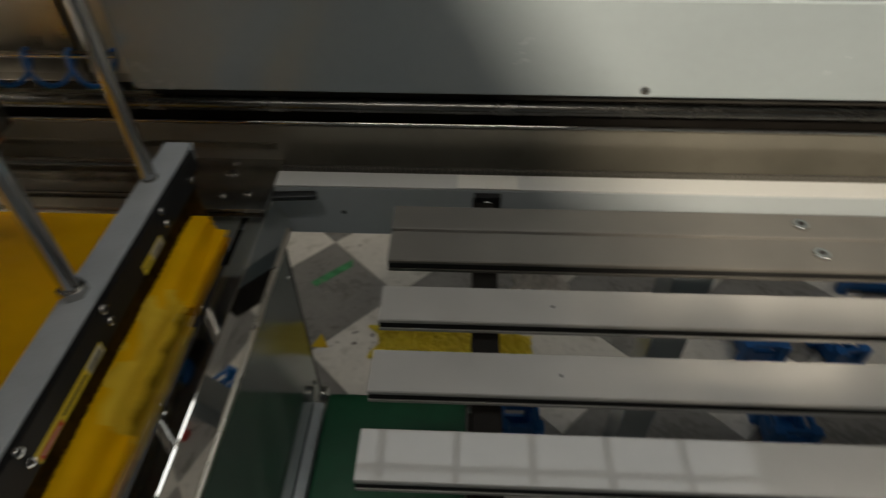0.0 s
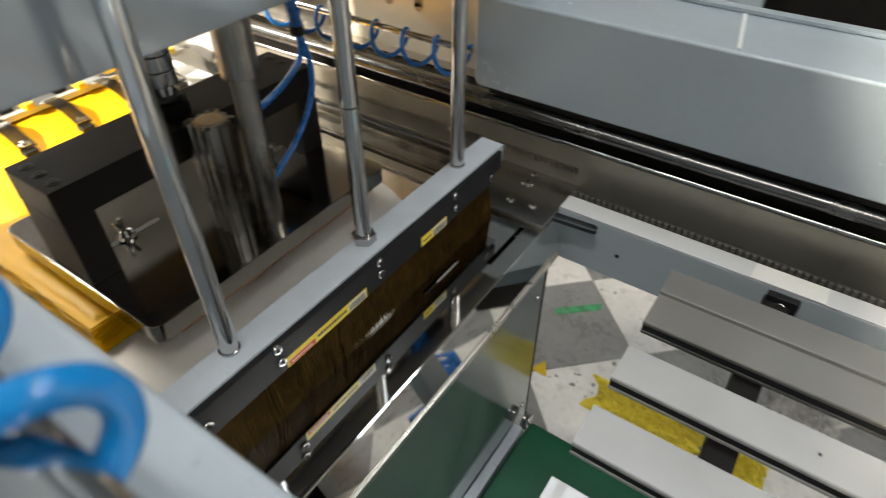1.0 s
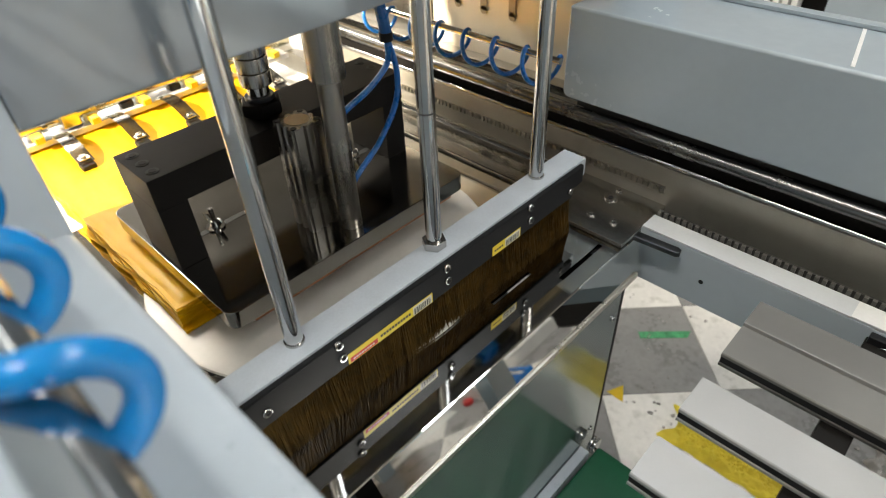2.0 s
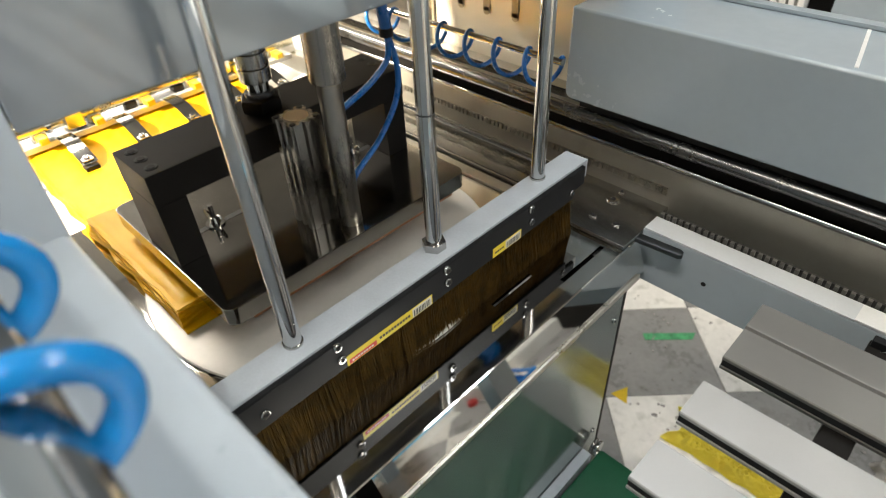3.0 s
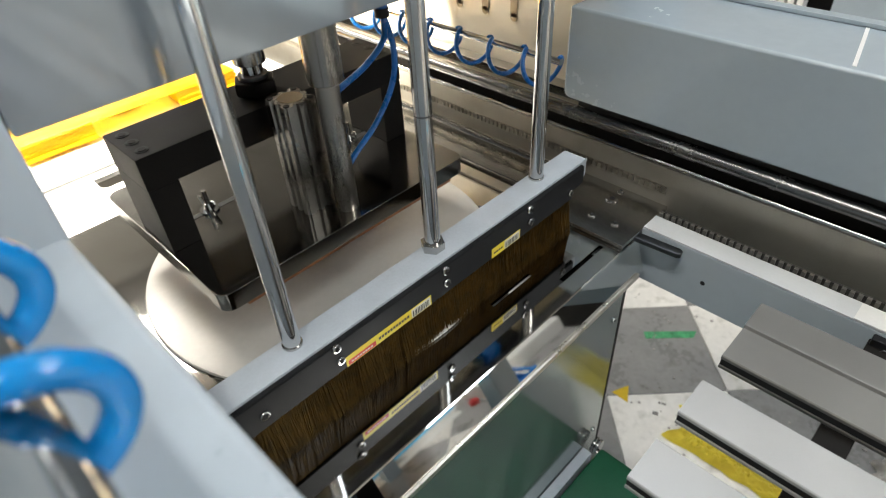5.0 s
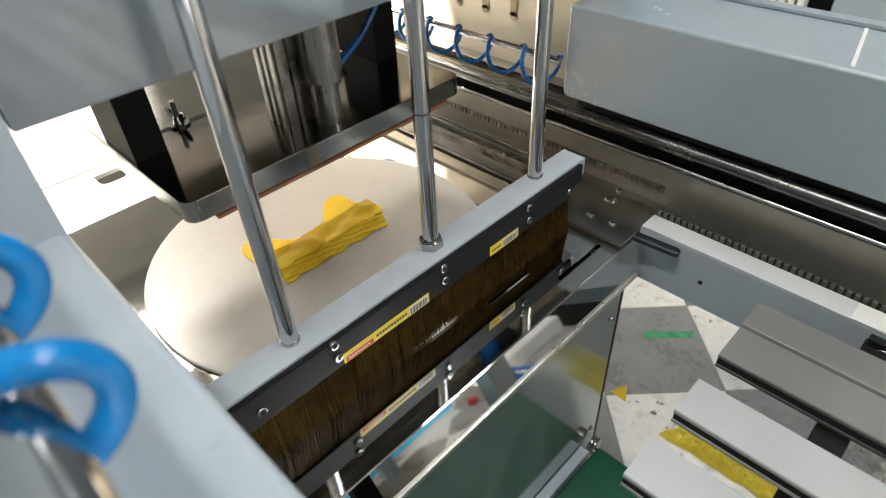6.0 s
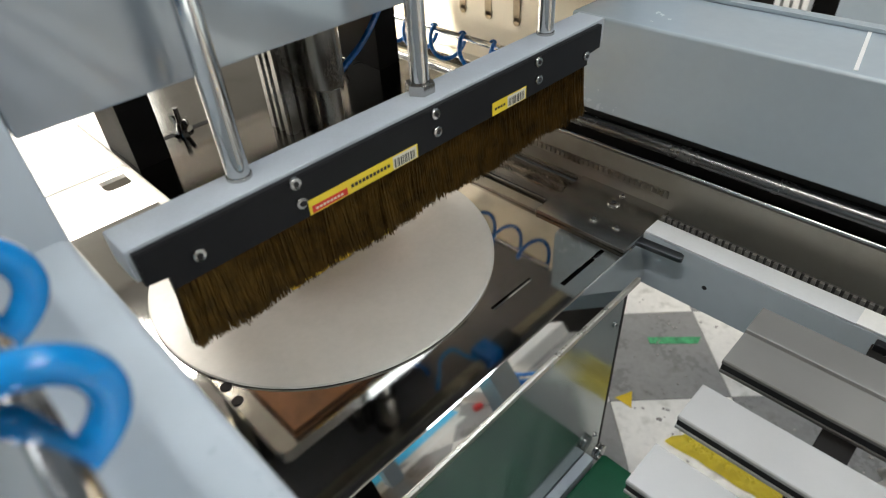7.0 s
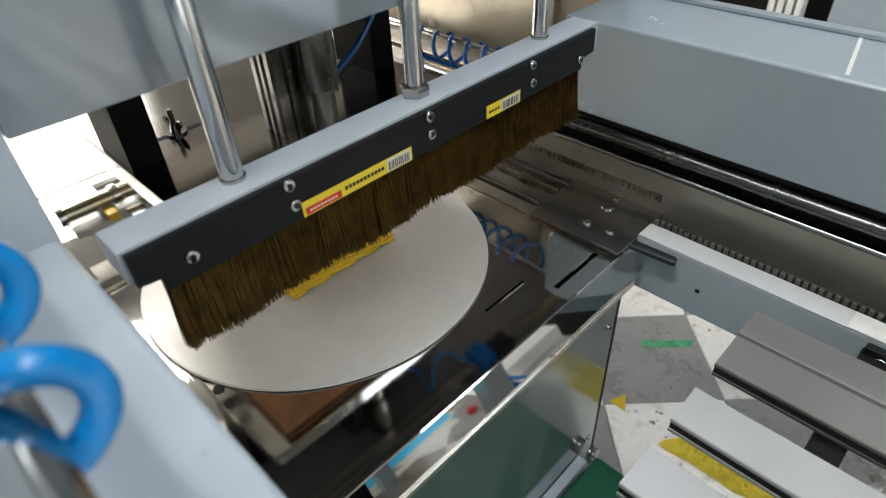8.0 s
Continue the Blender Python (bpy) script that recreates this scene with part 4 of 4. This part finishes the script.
def bag_stack():
    s = thing("bag_stack", "thick stack of folded bright yellow plastic film bags on the table", "plastic bags", at=(-0.24, 0, TOP + 0.007))
    rnd = random.Random(3)
    layers = 7
    for k in range(layers):
        e = 0.004 * k / layers
        oy0, oy1 = -0.048 + e + 0.003 * rnd.random(), 0.462 - e - 0.003 * rnd.random()
        ox = (0.012 if k == 0 else -0.010 * k / layers * 0.8) - 0.003 * rnd.random()
        ol = [(ox, oy0 + (oy1 - oy0) * j / 12) for j in range(0, 4)]
        ol = [(ox + 0.002 * math.sin(9 * j + k), y) for j, (_, y) in enumerate(ol) if y < 0.10]
        ol += [(ox + x if x == 0 else x, y) for x, y in notch()]
        ol += [(ox + 0.002 * math.sin(7 * j + k), 0.34 + (oy1 - 0.34) * j / 3) for j in range(4)]
        ol += [(-0.50 - 0.04 * j, oy1) for j in range(9)][::1]
        ol += [(-0.82, oy0)] + [(-0.82 + 0.05 * j, oy0 + 0.003 * math.sin(3 * j + k)) for j in range(1, 16)]
        part("bag", film_sheet(ol, k * 0.0045, 0.0036, rnd, 0.0012, 0.0012), FILM, s, smooth=False)
    part("top_bag", top_sheet(-0.815, -0.006, -0.044, 0.457, layers * 0.0045 + 0.0015, lambda x, y: True), FILM, s, "wrinkled top bag")
    return s


def waste():
    w = thing("film_offcut", "small crumpled pile of cut-out yellow film on the white pad", "film offcut", at=(-0.24, 0, TOP + 0.007))
    rnd = random.Random(9)
    # two thin layers with the round lobes of the punched mouth
    for k in range(2):
        ol = list(notch()) + [(-0.004, 0.302 - 0.0194 * j) for j in range(1, 10)]
        part("film_piece", film_sheet(ol, 0.0003 + k * 0.0016, 0.0012, rnd, 0.0012, 0.0008), FILM_OFFCUT, w, smooth=False)
    # many folded layers along the front edge
    for k in range(9):
        n = 16
        front = [(0.003 * math.sin(1.7 * j + 2.3 * k) + 0.004 * rnd.random() - 0.0012 * k, 0.106 + 0.198 * j / n) for j in range(n + 1)]
        back = [(-0.062 + 0.0022 * k + 0.004 * math.sin(0.9 * j + k), 0.110 + 0.190 * j / n) for j in range(n, -1, -1)]
        part("folded_layer", film_sheet(front + back, 0.0034 + k * 0.0025, 0.0019, rnd, 0.0012, 0.0014), FILM_OFFCUT, w, smooth=False)
    # creased cover over the folds
    bm = bmesh.new()
    nx, ny = 22, 60
    rows = []
    for i in range(nx + 1):
        u = i / nx
        row = []
        for j in range(ny + 1):
            v = j / ny
            x, y = -0.066 + 0.064 * u, 0.104 + 0.202 * v
            crease = 1 - abs(2 * ((u * 1.3 + v * 2.2 + 0.5 * noise.noise((x * 20, y * 20, 3))) % 1) - 1)
            rise = 0.027 * min(1.0, u / 0.32) ** 0.7
            row.append(bm.verts.new((x, y, 0.0035 + rise + (0.0045 * crease + 0.005 * noise.noise((x * 45, y * 38, 2))) * min(1.0, 3 * u) * min(1.0, 6 * min(v, 1 - v) + 0.3))))
        rows.append(row)
    for i in range(nx):
        for j in range(ny):
            bm.faces.new((rows[i][j], rows[i + 1][j], rows[i + 1][j + 1], rows[i][j + 1]))
    part("creased_fold", bm, FILM_OFFCUT, w, "creased top fold")
    return w


BAGS = bag_stack()
WASTE = waste()


# ---- outfeed belt and slatted table -------------------------------------
def belt_conveyor():
    c = thing("belt_conveyor", "low outfeed conveyor with dark green belt and steel rollers", "conveyor")
    part("belt", box(B(), 0.165, 0.455, -1.6, 0.478, 0.628, 0.646, 0.008), BELT, c, "dark green belt")
    part("roller", rod(B(), (0.150, 0.468, 0.634), (0.47, 0.468, 0.634), 0.008, 20), STEEL, c)
    for rx in (0.150, 0.158):
        part("roller_hub", rod(B(), (rx, 0.474, 0.645), (rx + 0.006, 0.474, 0.645), 0.016, 20, 0.001), CHROME, c, "chrome roller hub")
    part("side_rail", box(B(), 0.142, 0.162, -1.6, 0.448, 0.615, 0.655, 0.002), GREY_SATIN, c, "pale grey side rail")
    part("side_rail", box(B(), 0.458, 0.482, -1.6, 0.470, 0.600, 0.652, 0.002), BLACK, c, "black side rail")
    part("lower_belt", box(B(), 0.165, 0.455, -1.6, 0.46, 0.60, 0.612), BELT, c)
    for by in (0.38, 0.44):
        bolt("bolt", c, (0.47, by, 0.652), (0, 0, 1), 0.012, 0.008)
    for lx in (0.17, 0.46):
        for ly in (0.25, -1.4):
            part("leg", box(B(), lx - 0.02, lx + 0.02, ly - 0.02, ly + 0.02, FLOOR, 0.60), GREY, c)
    return c


belt_conveyor()


def slat_table():
    t = thing("slatted_table", "table of long brushed aluminium slats with open gaps", "slatted table")
    z = 1.130
    for k, yb in enumerate((0.276, 0.167, 0.058)):
        bm = B()
        ol = [(yb + 0.0015, z), (yb + 0.060, z), (yb + 0.062, z - 0.002), (yb + 0.062, z - 0.024), (yb + 0.002, z - 0.024), (yb + 0.0, z - 0.022), (yb, z - 0.018),
              (yb + 0.009, z - 0.0165), (yb + 0.009, z - 0.0075), (yb, z - 0.006), (yb, z - 0.0015)]
        profile_x(bm, ol, 0.331, 2.6)
        s = part("slat", bm, ALU, t, "pale anodised aluminium slat with a grooved edge")
        # dark insert that paints the shade inside the slat's edge channel
        part("groove_shade", box(B(), 0.3315, 2.6, yb + 0.0012, yb + 0.0095, z - 0.0168, z - 0.0072), DARK, s)
        if k < 2:
            part("rivet", rod(B(), (0.56, yb + 0.03, z), (0.56, yb + 0.03, z + 0.001), 0.002, 10), GUNMETAL, s)
        bolt("bolt", s, (1.02 - 0.035 * k, yb + 0.032, z), (0, 0, 1), 0.012, 0.005)
    # wide first slat: a raised rear band and a grooved front band
    yb = 0.387
    bm = B()
    ol = [(yb + 0.0015, z), (yb + 0.062, z), (yb + 0.064, z + 0.004), (yb + 0.066, z + 0.005), (yb + 0.116, z + 0.005), (yb + 0.118, z + 0.003), (yb + 0.118, z - 0.024), (yb + 0.002, z - 0.024), (yb, z - 0.018),
          (yb + 0.009, z - 0.0165), (yb + 0.009, z - 0.0075), (yb, z - 0.006), (yb, z - 0.0015)]
    profile_x(bm, ol, 0.331, 2.6)
    s = part("slat", bm, ALU_DARK, t, "wide stepped aluminium slat")
    # same dark insert, shade painted into the wide slat's channel
    part("groove_shade", box(B(), 0.3315, 2.6, yb + 0.0012, yb + 0.0095, z - 0.0168, z - 0.0072), DARK, s)
    bolt("bolt", s, (0.955, yb + 0.032, z), (0, 0, 1), 0.012, 0.005)
    bolt("bolt", s, (0.945, yb + 0.090, z + 0.005), (0, 0, 1), 0.012, 0.005)
    # cross members and posts
    for px in (0.472, 2.4):
        part("cross_member", box(B(), px - 0.018, px + 0.018, 0.04, 0.5655, 1.062, z - 0.0245, 0.002), BLACK, t, "black cross member")
        part("post", box(B(), px - 0.019, px + 0.019, 0.046, 0.084, FLOOR, 1.0615, 0.002), BLACK, t, "black square post")
    return t


slat_table()


# ---- things on the floor ------------------------------------------------
def crumpled(name, label, cx, cy, lx, ly, h, material, seed):
    rnd = random.Random(seed)
    bm = bmesh.new()
    n, m = 64, 36
    grid = []
    for i in range(n + 1):
        row = []
        for j in range(m + 1):
            u, v = i / n - 0.5, j / m - 0.5
            edge = 1 + 0.22 * noise.noise((u * 5 + seed, v * 5, 0))
            x, y = cx + u * lx * edge, cy + v * ly * edge
            k = max(0.0, 1 - (abs(u) * 2) ** 4) * max(0.0, 1 - (abs(v) * 2) ** 4)
            z = FLOOR + 0.004 + k * h * (0.25 + 0.9 * abs(noise.noise((x * 26, y * 30, seed)))) + 0.014 * k * abs(noise.noise((x * 75, y * 80, seed))) + 0.012 * k * noise.noise((x * 170, y * 170, seed))
            row.append(bm.verts.new((x, y, z)))
        grid.append(row)
    for i in range(n):
        for j in range(m):
            bm.faces.new((grid[i][j], grid[i + 1][j], grid[i + 1][j + 1], grid[i][j + 1]))
    bmesh.ops.solidify(bm, geom=bm.faces[:], thickness=0.0015)
    return tagged(part(name, bm, material), label, "plastic film")


crumpled("film_scrap", "crumpled yellow plastic film lying on the tiles", 0.325, 1.02, 0.36, 0.13, 0.05, FILM_PALE, 4)
crumpled("film_scrap", "small crumpled yellow plastic film on the tiles", 0.61, 1.015, 0.13, 0.09, 0.06, FILM_PALE, 8)
CLEAR = mat("clear_film", (0.75, 0.72, 0.68), 0.25, 0, 0.1, 20, 0.2, 60, 0.1)
crumpled("clear_wrap", "crumpled pale plastic wrap on the floor", 0.72, 1.28, 0.20, 0.16, 0.08, CLEAR, 12)


def crate(x, y, w, d, h, rz):
    c = thing("plastic_crate", "blue plastic crate standing on the tile floor", "crate", "blue crates")
    c.location, c.rotation_euler = (x, y, FLOOR), (0, 0, radians(rz))
    part("base", box(B(), -w / 2, w / 2, -d / 2, d / 2, 0.01, 0.022, 0.003), BLUE_PLASTIC, c)
    for s in (-1, 1):
        for zz in (0.03, h * 0.45, h * 0.82):
            part("side_slat", box(B(), -w / 2, w / 2, s * d / 2 - 0.006, s * d / 2 + 0.006, zz, zz + h * 0.16, 0.003), BLUE_PLASTIC, c)
            part("side_slat", box(B(), s * w / 2 - 0.006, s * w / 2 + 0.006, -d / 2, d / 2, zz, zz + h * 0.16, 0.003), BLUE_PLASTIC, c)
    for sx in (-1, 1):
        for sy in (-1, 1):
            part("corner", box(B(), sx * w / 2 - 0.016, sx * w / 2 + 0.016, sy * d / 2 - 0.016, sy * d / 2 + 0.016, 0.0, h, 0.005), BLUE_PLASTIC, c)
    return c


crate(1.40, 1.03, 0.11, 0.10, 0.10, 0)
crate(0.60, 0.66, 0.09, 0.12, 0.22, 0)
crate(1.65, 1.02, 0.08, 0.10, 0.10, 10)
crate(1.37, 0.72, 0.10, 0.10, 0.12, 0)
crate(1.90, 1.36, 0.18, 0.12, 0.10, -6)


def carton():
    c = thing("carton", "flat plain white carton lying on the floor", "carton")
    part("box", box(B(), 2.10, 2.56, 1.27, 1.95, FLOOR, FLOOR + 0.075, 0.004), WHITE, c)
    for k in (0, 1):
        part("flap", box(B(), 2.10 + 0.2315 * k, 2.3285 + 0.2315 * k, 1.27, 1.95, FLOOR + 0.0755, FLOOR + 0.079, 0.001), WHITE, c)
    return c


carton()


def bottle_cap():
    c = thing("screw_cap", "small red plastic screw cap lying on the floor", "cap", at=(2.17, 1.232, FLOOR))
    part("shell", rod(B(), (0, 0, 0), (0, 0, 0.022), 0.028, 24, 0.003), RED, c)
    part("grip_ring", rod(B(), (0, 0, 0.002), (0, 0, 0.012), 0.0292, 24), RED, c)
    return c


bottle_cap()
tagged(part("floor_line", box(B(), 2.31, 2.42, -2.0, 1.19, FLOOR + 0.0005, FLOOR + 0.0015), BLUE_STRIP), "bright blue tape line along the floor", "floor line", kind="structure")
tagged(part("floor_line", box(B(), 2.20, 2.25, -2.0, 1.16, FLOOR + 0.0005, FLOOR + 0.0015), WHITE), "white line along the floor", "floor line", kind="structure")


def bag_pile():
    """Finished bags stacked beside the outfeed end; the polished rods and the beam mirror them."""
    p = thing("bag_pile", "low pile of finished bright yellow plastic bags on the floor", "plastic bags")
    rnd = random.Random(21)
    for k in range(5):
        a, b = 0.03 * (rnd.random() - 0.5), 0.03 * (rnd.random() - 0.5)
        z = FLOOR + 0.001 + 0.11 * k
        part("bundle", box(B(), 2.75 + a, 3.35 + a, 0.62 + b, 1.10 + b, z, z + 0.106, 0.03, 3), FILM, p)
    return p


bag_pile()


def back_shelf():
    c = thing("dark_machine", "dark machine with pale slatted guard behind the housing", "machine")
    part("body", box(B(), -0.6, 3.2, 1.95, 2.6, FLOOR, 1.75, 0.01), BLACK, c)
    for k in range(4):
        part("guard_slat", box(B(), -0.205 + 0.027 * k, -0.186 + 0.027 * k, 1.90, 1.945, 0.8, 1.7, 0.003), WHITE, c)
    part("panel", box(B(), -0.03, 0.155, 1.91, 1.948, 0.7, 1.7, 0.004), GREY, c)
    return c


back_shelf()


# unseen block added to hold back west light and darken reflections
def dark_blocker():
    f = thing("dark_blocker_box", "dark grey block added out of view beyond the white table", "machine")
    part("body", box(B(), -3.3, -2.25, -1.0, 1.9, FLOOR, 1.22, 0.01), DARK_GREY, f)
    part("top_cover", box(B(), -3.25, -2.3, -0.9, 1.8, 1.22, 1.30, 0.02), DARK_GREY, f)
    return f


DARK_GREY = mat("dark_grey_paint", (0.10, 0.095, 0.085), 0.45, 0, 0.08, 3, 0, 40, 0.05)
dark_blocker()
tagged(part("floor_tape", prism(B(), [(-0.113, 1.285), (-0.092, 1.263), (0.027, 1.372), (0.021, 1.408)], FLOOR + 0.0005, FLOOR + 0.0015), TAPE_GREEN), "strip of worn green tape on the tiles", "tape", kind="structure")
# flat yellow triangle for the visible tip of a film scrap
bm = B()
prism(bm, [(-0.056, 0.991), (-0.030, 1.048), (0.003, 0.989)], FLOOR + 0.0005, FLOOR + 0.0015)
tagged(part("film_tip", bm, YELLOW_MARK), "yellow tip of a film scrap, drawn as a flat triangle", "sticker", kind="structure")


# ---- crumbs on the tiles ------------------------------------------------
def crumbs():
    rnd = random.Random(31)
    bm = B()
    for cx, cy, spread, count in ((-0.10, 1.42, 0.07, 16), (0.13, 1.03, 0.06, 18), (-0.02, 1.20, 0.15, 14), (0.35, 1.25, 0.22, 18)):
        for _ in range(count):
            x, y = rnd.gauss(cx, spread), rnd.gauss(cy, spread * 0.6)
            r, a = 0.003 + 0.006 * rnd.random() ** 2, rnd.random() * 6.28
            ring = [(x + r * (0.5 + 0.6 * rnd.random()) * math.cos(a + 1.26 * q), y + r * (0.5 + 0.6 * rnd.random()) * math.sin(a + 1.26 * q)) for q in range(5)]
            prism(bm, ring, FLOOR + 0.0004, FLOOR + 0.0012 + 0.3 * r)
    return tagged(part("floor_crumbs", bm, CRUMB, smooth=False), "scattered grey and pale crumbs on the tiles", "debris", kind="stuff")


CRUMB = mat("crumb", (0.30, 0.28, 0.26), 0.6, 0, 0.4, 60, per_object=0.2)
crumbs()


# ---- floor tiles --------------------------------------------------------
def tiles():
    step = 0.268
    ax, ay = -0.06, 1.505
    h = step - 0.0015
    meshes = {}
    for name, m in (("light", TILE_WHITE), ("dark", TILE_DARK)):
        bm = B()
        prism(bm, [(0, h), (-h, 0), (0, -h), (h, 0)], -0.008, 0.0, 0.0012)
        me = bpy.data.meshes.new("tile")
        bm.to_mesh(me)
        bm.free()
        me.materials.append(m)
        meshes[name] = me
    n = 0
    for u in range(-9, 14):
        for v in range(-12, 10):
            cx = ax + step * (u - v)
            cy = ay - step * (u + v) - step
            if not (-1.2 < cx < 3.4 and 0.0 < cy < 2.9) or n >= 290:
                continue
            ob = new("tile", meshes["dark" if (u + v) % 2 == 0 and v % 2 == 0 or (u + v) % 2 == 0 else "light"])
            ob.location = (cx, cy, FLOOR)
            ob.parent = floor
            n += 1


tiles()


# ---- what moves ---------------------------------------------------------
def motions():
    def slide(ob, rows, base):
        walk(ob, [(t, pose(base[0] + dx, base[1] + dy, base[2] + dz)) for t, dx, dy, dz in rows])

    # brush: rises after the press has opened
    slide(BRUSH, [(0, 0, 0, 0), (4, 0, 0, 0), (6.0, 0, 0, 0), (6.1, 0, 0, 0.036), (6.2, 0, 0, 0.098), (6.3, 0, 0, 0.167), (6.4, 0, 0, 0.220), (6.5, 0, 0, 0.224), (8, 0, 0, 0.224)], (0, 0, BRUSH_Z))
    # press: closes, lifts a little to let the bags go, then opens
    slide(PRESS, [(0, 0, 0, 0.136), (0.4, 0, 0, 0.134), (0.5, 0, 0, 0.126), (0.6, 0, 0, 0.084), (0.7, 0, 0, 0.034), (0.8, 0, 0, -0.002), (0.9, 0, 0, -0.033), (1.0, 0, 0, -0.034),
                  (2.9, 0, 0, -0.034), (3.1, 0, 0, -0.012), (3.3, 0, 0, 0.0), (3.5, 0, 0, 0.002), (5.3, 0, 0, 0.002), (5.6, 0, 0, 0.045), (5.8, 0, 0, 0.096), (5.9, 0, 0, 0.128), (6.0, 0, 0, 0.136), (8, 0, 0, 0.136)], (0, 0, PRESS_Z))
    # film: drawn in, held, drawn away with the carriage
    film = [(0, 0.30), (0.1, 0.16), (0.2, 0.12), (0.3, 0.10), (0.4, 0.06), (0.5, 0.022), (0.6, 0.005), (0.8, 0), (2.9, 0), (3.1, -0.004), (3.2, -0.012), (3.4, -0.055), (3.6, -0.135), (3.8, -0.25), (4.0, -0.34),
            (4.2, -0.43), (4.6, -0.56), (5.2, -0.80), (5.6, -1.0)]
    slide(BAGS, [(t, d, 0, 0) for t, d in film] + [(8, -1.0, 0, 0)], (-0.24, 0, TOP + 0.007))
    slide(WASTE, [(t, d, 0, 0) for t, d in film if t < 1] + [(5.0, 0, 0, 0), (5.6, 0.034, 0, 0), (6.0, 0.036, 0, 0), (7.0, 0.039, 0, 0), (7.6, 0.044, 0, 0), (8, 0.062, 0, 0)], (-0.24, 0, TOP + 0.007))
    car = [(t, d) for t, d in film] + [(6.9, -1.0), (7.3, -0.60), (7.5, -0.22), (7.6, -0.08), (7.7, 0.04), (7.8, 0.165), (7.9, 0.275), (8.0, 0.345)]
    slide(CARRIAGE, [(t, d, 0, 0) for t, d in car], (-0.74, 0, 0))
    # hose turns spread and close up with the carriage
    for k, o in enumerate(TURNS):
        slide(o, [(t, -0.0685 * k * f, 0, 0) for t, f in ((0, 1.0), (3.0, 1.0), (3.6, 1.05), (4.5, 1.12), (6.0, 1.12), (7.4, 1.08), (7.7, 0.85), (8.0, 0.60))], (-0.1335, 0.62, 1.300))


motions()
